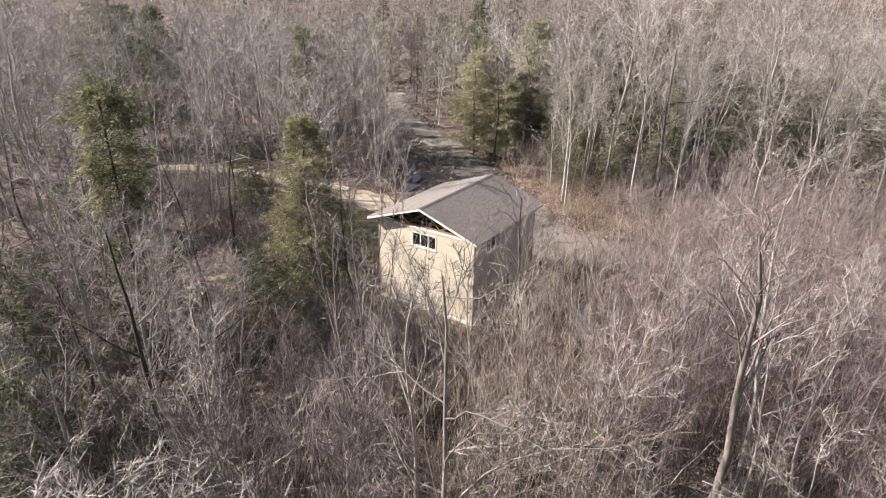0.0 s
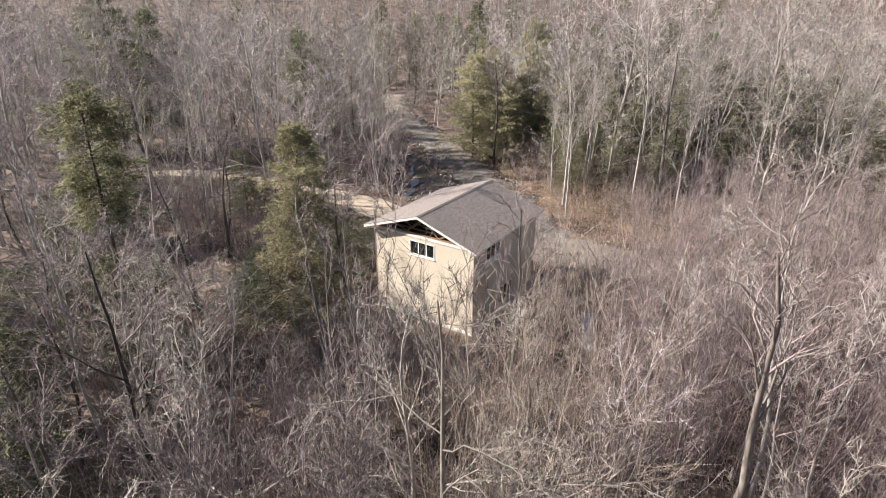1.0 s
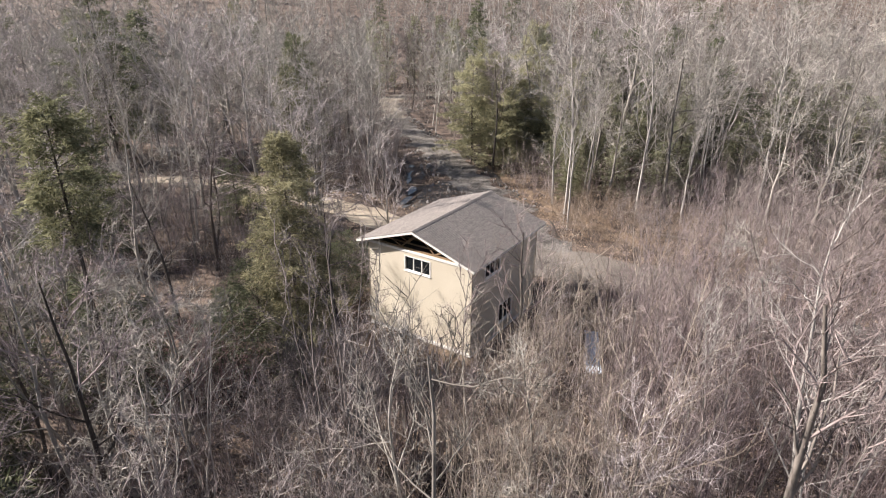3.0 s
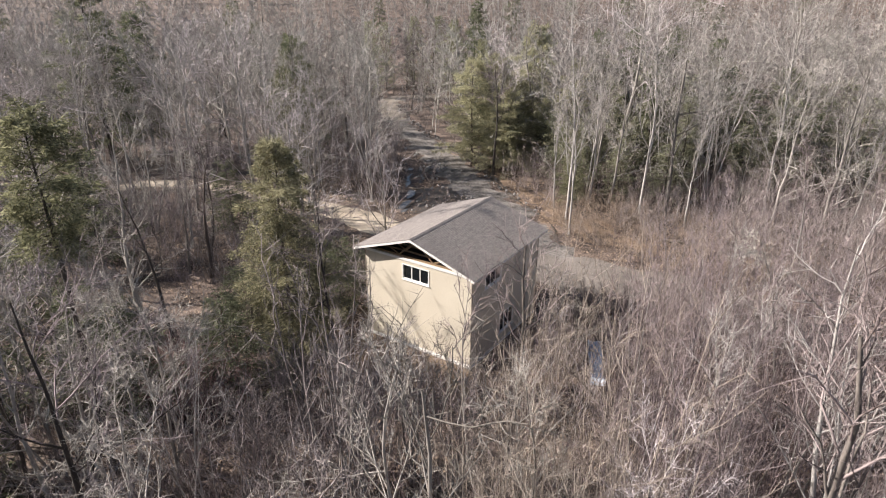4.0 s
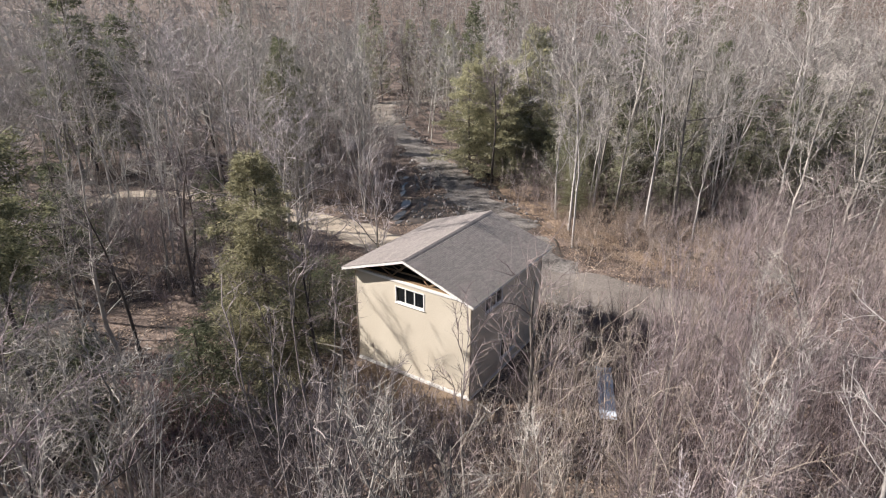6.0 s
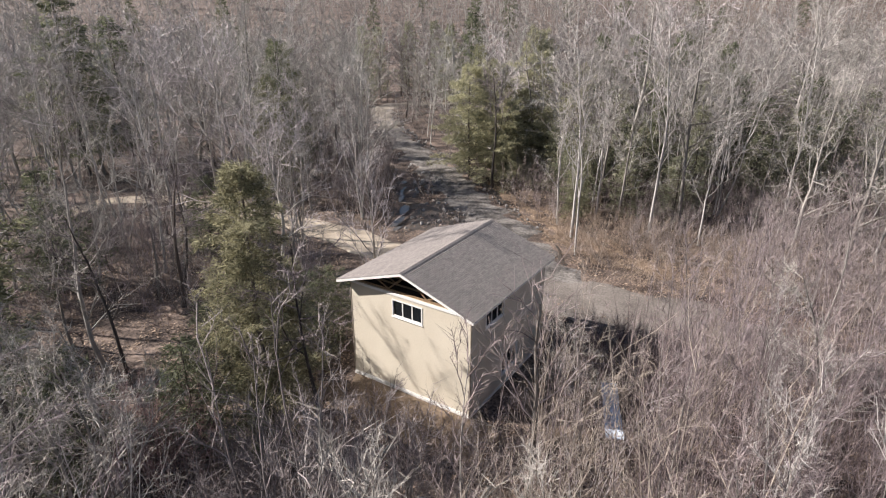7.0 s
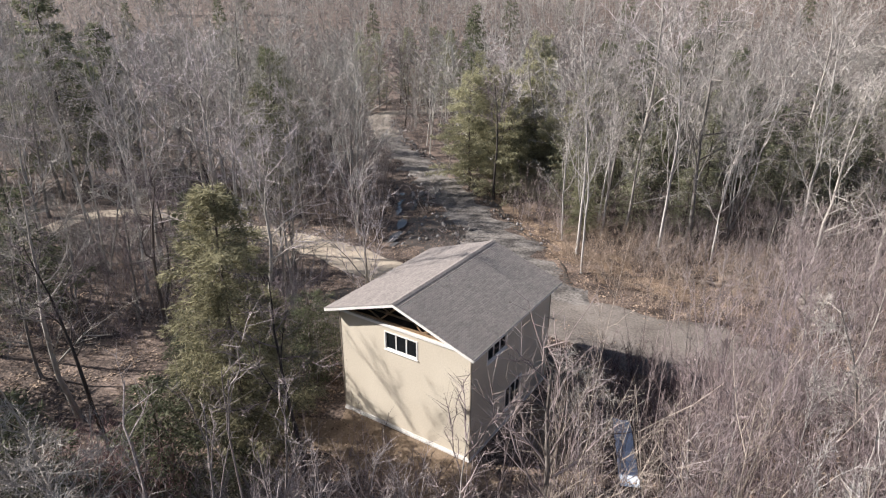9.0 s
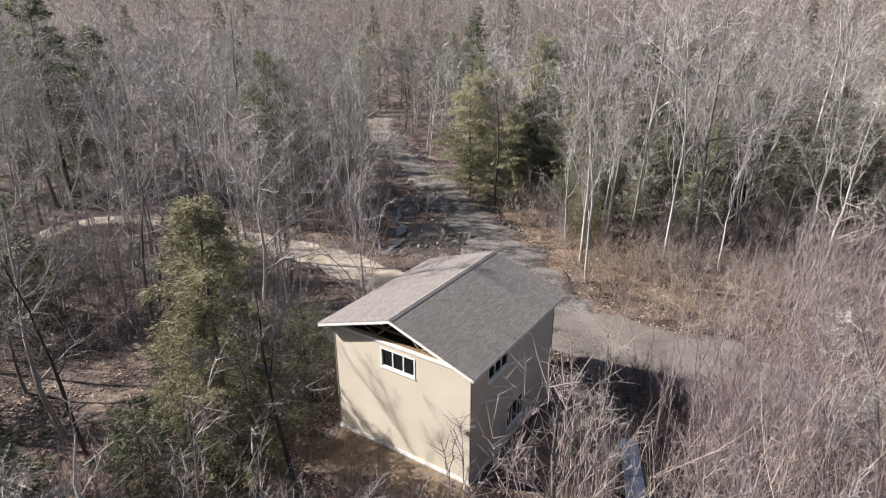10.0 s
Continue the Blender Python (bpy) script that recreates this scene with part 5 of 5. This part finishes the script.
thicket("sapling_thicket", 407, 4500, (3, -16), (24, 2), 1.4, lambda x, y: bounded(x, y, 0.5) & (y > -13) & (y < -6.5 + 0.15 * (x - 6)) & in_front(x, y, 3.1) & (x < 7.2 - 0.56 * y), 12.8, SHADE_BROWN_TWIG, "tall thin reddish-grey saplings crowding in front of the house", (0.88, 1.08), stems=3, twigs=85, twig=0.005, r=0.026, spread=0.08, low=0.45, wide=(0.3, 1.1), boughs=7)
thicket("sapling_thicket", 411, 4500, (3, -16), (16, -6.8), 1.05, lambda x, y: bounded(x, y, 0.5) & (y > -13.5) & in_front(x, y, 2.6) & (x < 6.5 - 0.56 * y), 12.8, TAN_TWIG, "close stand of thin tan saplings before the shaded house wall", (0.88, 1.08), stems=4, twigs=110, twig=0.0048, r=0.022, spread=0.05, low=0.45, wide=(0.3, 1.1), boughs=6)
thicket("sapling_thicket", 416, 3500, (4, -14), (11, -7.5), 0.8, lambda x, y: bounded(x, y, 0.5) & (x > 1.4 - 0.56 * y) & (x < 2.9 - 0.56 * y), 11.6, TAN_TWIG, "single thin tan saplings near the corner of the house", (0.85, 1.05), stems=2, twigs=90, twig=0.0058, r=0.02, spread=0.03, low=0.35, wide=(0.3, 1.1), boughs=5)
thicket("sapling_thicket", 422, 3500, (6.6, -18.2), (12.2, -14.2), 0.58, lambda x, y: bounded(x, y, 0.5) & (x > -0.4 - 0.56 * y) & (x < 3.6 - 0.56 * y), 12.7, TAN_TWIG, "tall thin tan saplings on the slope before the house", (0.94, 1.04), stems=2, twigs=70, twig=0.004, r=0.018, spread=0.04, low=0.5, wide=(0.3, 1.0), boughs=4)
thicket("sapling_thicket", 417, 1500, (5, -14), (14, -5), 1.5, lambda x, y: bounded(x, y, 0.5) & (x > 2.6 - 0.56 * y) & (y < -9.5) & (np.abs((x - 5.6) * 0.968 + (y - 4.5) * 0.25) < 1.0), 9.4, RED_TWIG, "thin low saplings in the gap before the plastic sheet", (0.8, 1.0), stems=2, twigs=60, twig=0.0045, r=0.016, spread=0.06, low=0.4, wide=(0.2, 0.7))
thicket("sapling_thicket", 412, 3500, (-50, 18), (-22, 60), 1.2, lambda x, y: bounded(x, y, 1.1) & (edge_distance(x, y, TRACKS[0]) < 13) & (y < 36 - 0.83 * (x + 25)) & (y > 19), 5.2, ROSE_TWIG, "reddish bare saplings beside the ditch and road", (0.7, 1.1), stems=5, twigs=36, spread=0.2, twig=0.009)
thicket("sapling_thicket", 409, 3000, (5, -8), (26, 12.5), 1.4, lambda x, y: bounded(x, y, 0.8) & gaps(x, y) & off_lane(x, y) & (x > 3.4 - 0.587 * np.minimum(y, 0)) & ((y < 1) | (x > 7.6)), 6.8, PLUM_TWIG, "thin reddish-grey saplings beside the yard", (0.7, 1.1), stems=4, twigs=40, twig=0.0058, spread=0.15, wide=(0.3, 1.1), boughs=4)
thicket("sapling_thicket", 408, 2500, (-12, -26), (9, -8), 1.5, lambda x, y: bounded(x, y, 0.5) & gaps(x, y) & ((x > -1) | (y < -15)) & np.array([not screens_gable(a, c, 6.5) for a, c in zip(x, y)]), 6.2, RED_TWIG, "reddish bare saplings on the slope before the house", (0.8, 1.1), stems=5, twigs=34, spread=0.2)
thicket("sapling_thicket", 415, 4000, (8.8, -5), (27, 13.4), 1.75, lambda x, y: bounded(x, y, 0.4) & (gaps(x, y) | (y > 3)) & (x > np.where(y > 4, 9.0, 9.3)) & (x < 14 + 0.6 * (y + 18)), 11.8, SHADE_BROWN_TWIG, "tall thin reddish-grey saplings beside the yard", (0.85, 1.15), stems=3, twigs=66, r=0.018, twig=0.0065, spread=0.09, low=0.35, wide=(0.3, 1.1), boughs=6)
thicket("sapling_thicket", 418, 2500, (6, 18), (30, 30), 1.35, lambda x, y: bounded(x, y, 0.7) & (x > 7 + 0.35 * (y - 18)) & gaps(x, y), 9.4, ROSE_TWIG, "pinkish-grey bare saplings at the edge of the wood", (0.7, 1.1), stems=4, twigs=60, r=0.018, twig=0.008, spread=0.14, low=0.25, wide=(0.3, 1.1), boughs=5)
thicket("undergrowth", 419, 2500, (2.2, 4), (9.2, 12.2), 0.72, lambda x, y: bounded(x, y, 0.3) & ((np.abs((x - 5.6) * 0.92 + (y - 4.5) * 0.39) > 1.1) | (y > 7.9)) & (y > 4.5), 2.4, PLUM_TWIG, "low dark plum brush in the shade behind the house", (0.6, 1.1), stems=6, twigs=30, spread=0.3)
thicket("sapling_thicket", 420, 3000, (5.6, -6.8), (11, 0.5), 1.15, lambda x, y: bounded(x, y, 0.5) & (np.abs((x - 5.6) * 0.968 + (y - 4.5) * 0.25) > 1.25), 12.2, TAN_TWIG, "very thin tall tan saplings in the open ground beside the house", (0.85, 1.05), stems=1, twigs=60, r=0.018, twig=0.0055, spread=0.03, low=0.45, wide=(0.3, 1.1), boughs=5)
thicket("undergrowth", 421, 5000, (-6, 18), (12, 31), 0.95, lambda x, y: bounded(x, y, 0.9) & (y > 20.5 - 0.5 * x) & (np.sin(x * 1.1 + 0.7 * y) * np.sin(y * 0.9 - 0.4 * x) > -0.45), 2.3, RUST_TWIG, "low rusty tan brush on the leaf-covered bank", (0.6, 1.15), stems=5, twigs=26, r=0.012, spread=0.3)
thicket("sapling_thicket", 414, 900, (4.2, -6), (15, 9), 1.05, lambda x, y: bounded(x, y, 0.8) & off_lane(x, y) & (x > 3.2 - 0.45 * np.minimum(y, 0)), 9.2, RED_TWIG, "slender reddish-grey saplings in the shade beside the house", (0.75, 1.08), stems=2, twigs=62, r=0.017, twig=0.0048, spread=0.07, low=0.35, wide=(0.2, 0.7))
thicket("sapling_thicket", 413, 700, (-15, -14), (-6.5, -6), 0.75, lambda x, y: bounded(x, y) & (np.hypot((x + 10.6) / 3.4, (y + 10) / 2.6) < 1), 3.8, WINE_TWIG, "wine-red bare shrubs on the slope beside the evergreens", (0.7, 1.1), stems=6, twigs=30, spread=0.25)

# dry leaves and grass on the ground
r = np.random.default_rng(9)
p = r.uniform((-34, -16), (25, 36), (72000, 2))
p = p[(edge_distance(p[:, 0], p[:, 1], TRACKS[0]) > r.uniform(-0.9, 0.5, len(p))) & (edge_distance(p[:, 0], p[:, 1], TRACKS[1]) > r.uniform(-0.5, 0.5, len(p))) & (house_distance(p[:, 0], p[:, 1]) > 0.8)]
a = r.uniform(0, 6.3, len(p))
ln = r.uniform(0.08, 0.2, len(p))[:, None]
d = np.c_[np.cos(a), np.sin(a), r.uniform(-0.3, 0.5, len(p))]
w = np.c_[-np.sin(a), np.cos(a), r.uniform(-0.4, 0.4, len(p))]
leaves = Buffer()
q = np.c_[p, ground_height(p[:, 0], p[:, 1]) + 0.03 + 0.06 * (np.minimum(edge_distance(p[:, 0], p[:, 1], TRACKS[0]), edge_distance(p[:, 0], p[:, 1], TRACKS[1])) < 0.4)]
leaves.add(np.stack((q - w * ln * 0.4, q + w * ln * 0.4, q + d * ln), 1), np.arange(len(q) * 3).reshape(-1, 3))
stuff("fallen_leaves", [leaves.arrays()], LEAF, "dry tan fallen leaves scattered on the ground", "leaves")

# ---------------- stones and logs ----------------


def stone(seed, size):
    bm = bmesh.new()
    bmesh.ops.create_icosphere(bm, subdivisions=1, radius=size)
    rs = np.random.default_rng(seed)
    k = rs.uniform(0.7, 1.25, 3)
    for v in bm.verts:
        v.co = Vector(v.co * Vector(k)) * rs.uniform(0.8, 1.2)
    m = bpy.data.meshes.new("stone")
    bm.to_mesh(m)
    bm.free()
    m.materials.append(STONE)
    return m


stones = [stone(i, 0.24) for i in range(6)]
r = np.random.default_rng(21)


def lay_stone(x, y, size):
    z = float(ground_height(x, y)[0])
    ob = new("stone", stones[r.integers(0, 6)])
    ob.matrix_basis = pose(x, y, z + 0.08 * size + 0.05, *r.uniform(0, 360, 3)) @ Matrix.Diagonal((size, size, size * 0.8, 1))
    tagged(ob, "rough grey stone lying beside the gravel road", "stone", "stones along the road")


for i in range(len(road_p)):
    x, y = road_p[i]
    if -52 < x < -4 and y > 19:
        s = np.array((road_t[i][1], -road_t[i][0]))
        for side, often in ((-1, 0.7 if x < -14 else 0.2), (1, 0.8 if x < -14 else 0.12), (1, 0.6 if x < -10 else 0), (1, 0.6 if x < -14 else 0)):
            if r.uniform() < often:
                q = road_p[i] + s * side * (road_w[i] + r.normal(0.3, 0.4))
                lay_stone(float(q[0]), float(q[1]), r.uniform(0.15, 0.85) ** 1.6 + 0.14)
for _ in range(46):
    lay_stone(float(r.normal(-24.6, 1.3)), float(r.normal(31.6, 1.6)), r.uniform(0.4, 1.2))
for _ in range(26):
    lay_stone(float(r.normal(-18.5, 2.0)), float(r.normal(23.5, 2.6)), r.uniform(0.3, 0.9))


def log(x, y, length, radius, turn, tilt=2.0, label="weathered grey log lying on the ground"):
    b = Buffer()
    rs = np.random.default_rng(int(abs(x * 31 + y * 17)))
    p = limb(rs, (0, 0, 0), (0, 0, 1), length, 6, 0.04, 0)
    b.tube(p, np.linspace(radius, radius * 0.6, 7), 7)
    for u in (0.4, 0.6, 0.75, 0.9):
        q, w = along(p, u)
        c = limb(rs, q, fan(rs, w, 0.8), length * 0.22, 3, 0.1, 0)
        b.tube(c, np.linspace(radius * 0.35, 0.01, 4), 4)
    ob = new("fallen_log", tri_mesh("fallen_log", *b.arrays(), LOG, True))
    ob.matrix_basis = pose(x, y, float(ground_height(x, y)[0]) + radius * 0.8, 90 - tilt, 0, turn)
    tagged(ob, label, "log", "fallen logs")


for x, y, ln, rad, turn in ((1.5, 27.0, 5.5, 0.12, 60), (3.6, 25.2, 6.0, 0.13, 100), (0.5, 29.5, 5.0, 0.10, 30), (-1.0, 28.0, 4.0, 0.09, 140), (5.2, 28.0, 6.0, 0.1, 75),
                            (-23.5, 25.8, 2.6, 0.1, 80), (-14.5, 9.5, 3.0, 0.09, 70), (-15.5, 7.2, 2.6, 0.08, 110), (-12.6, 10.2, 2.8, 0.08, 85), (-16.5, -6.0, 3.2, 0.1, 40), (9.5, 21.5, 3.5, 0.12, 120), (-7.0, 33.0, 5.0, 0.1, 95)):
    log(x, y, ln, rad, turn)
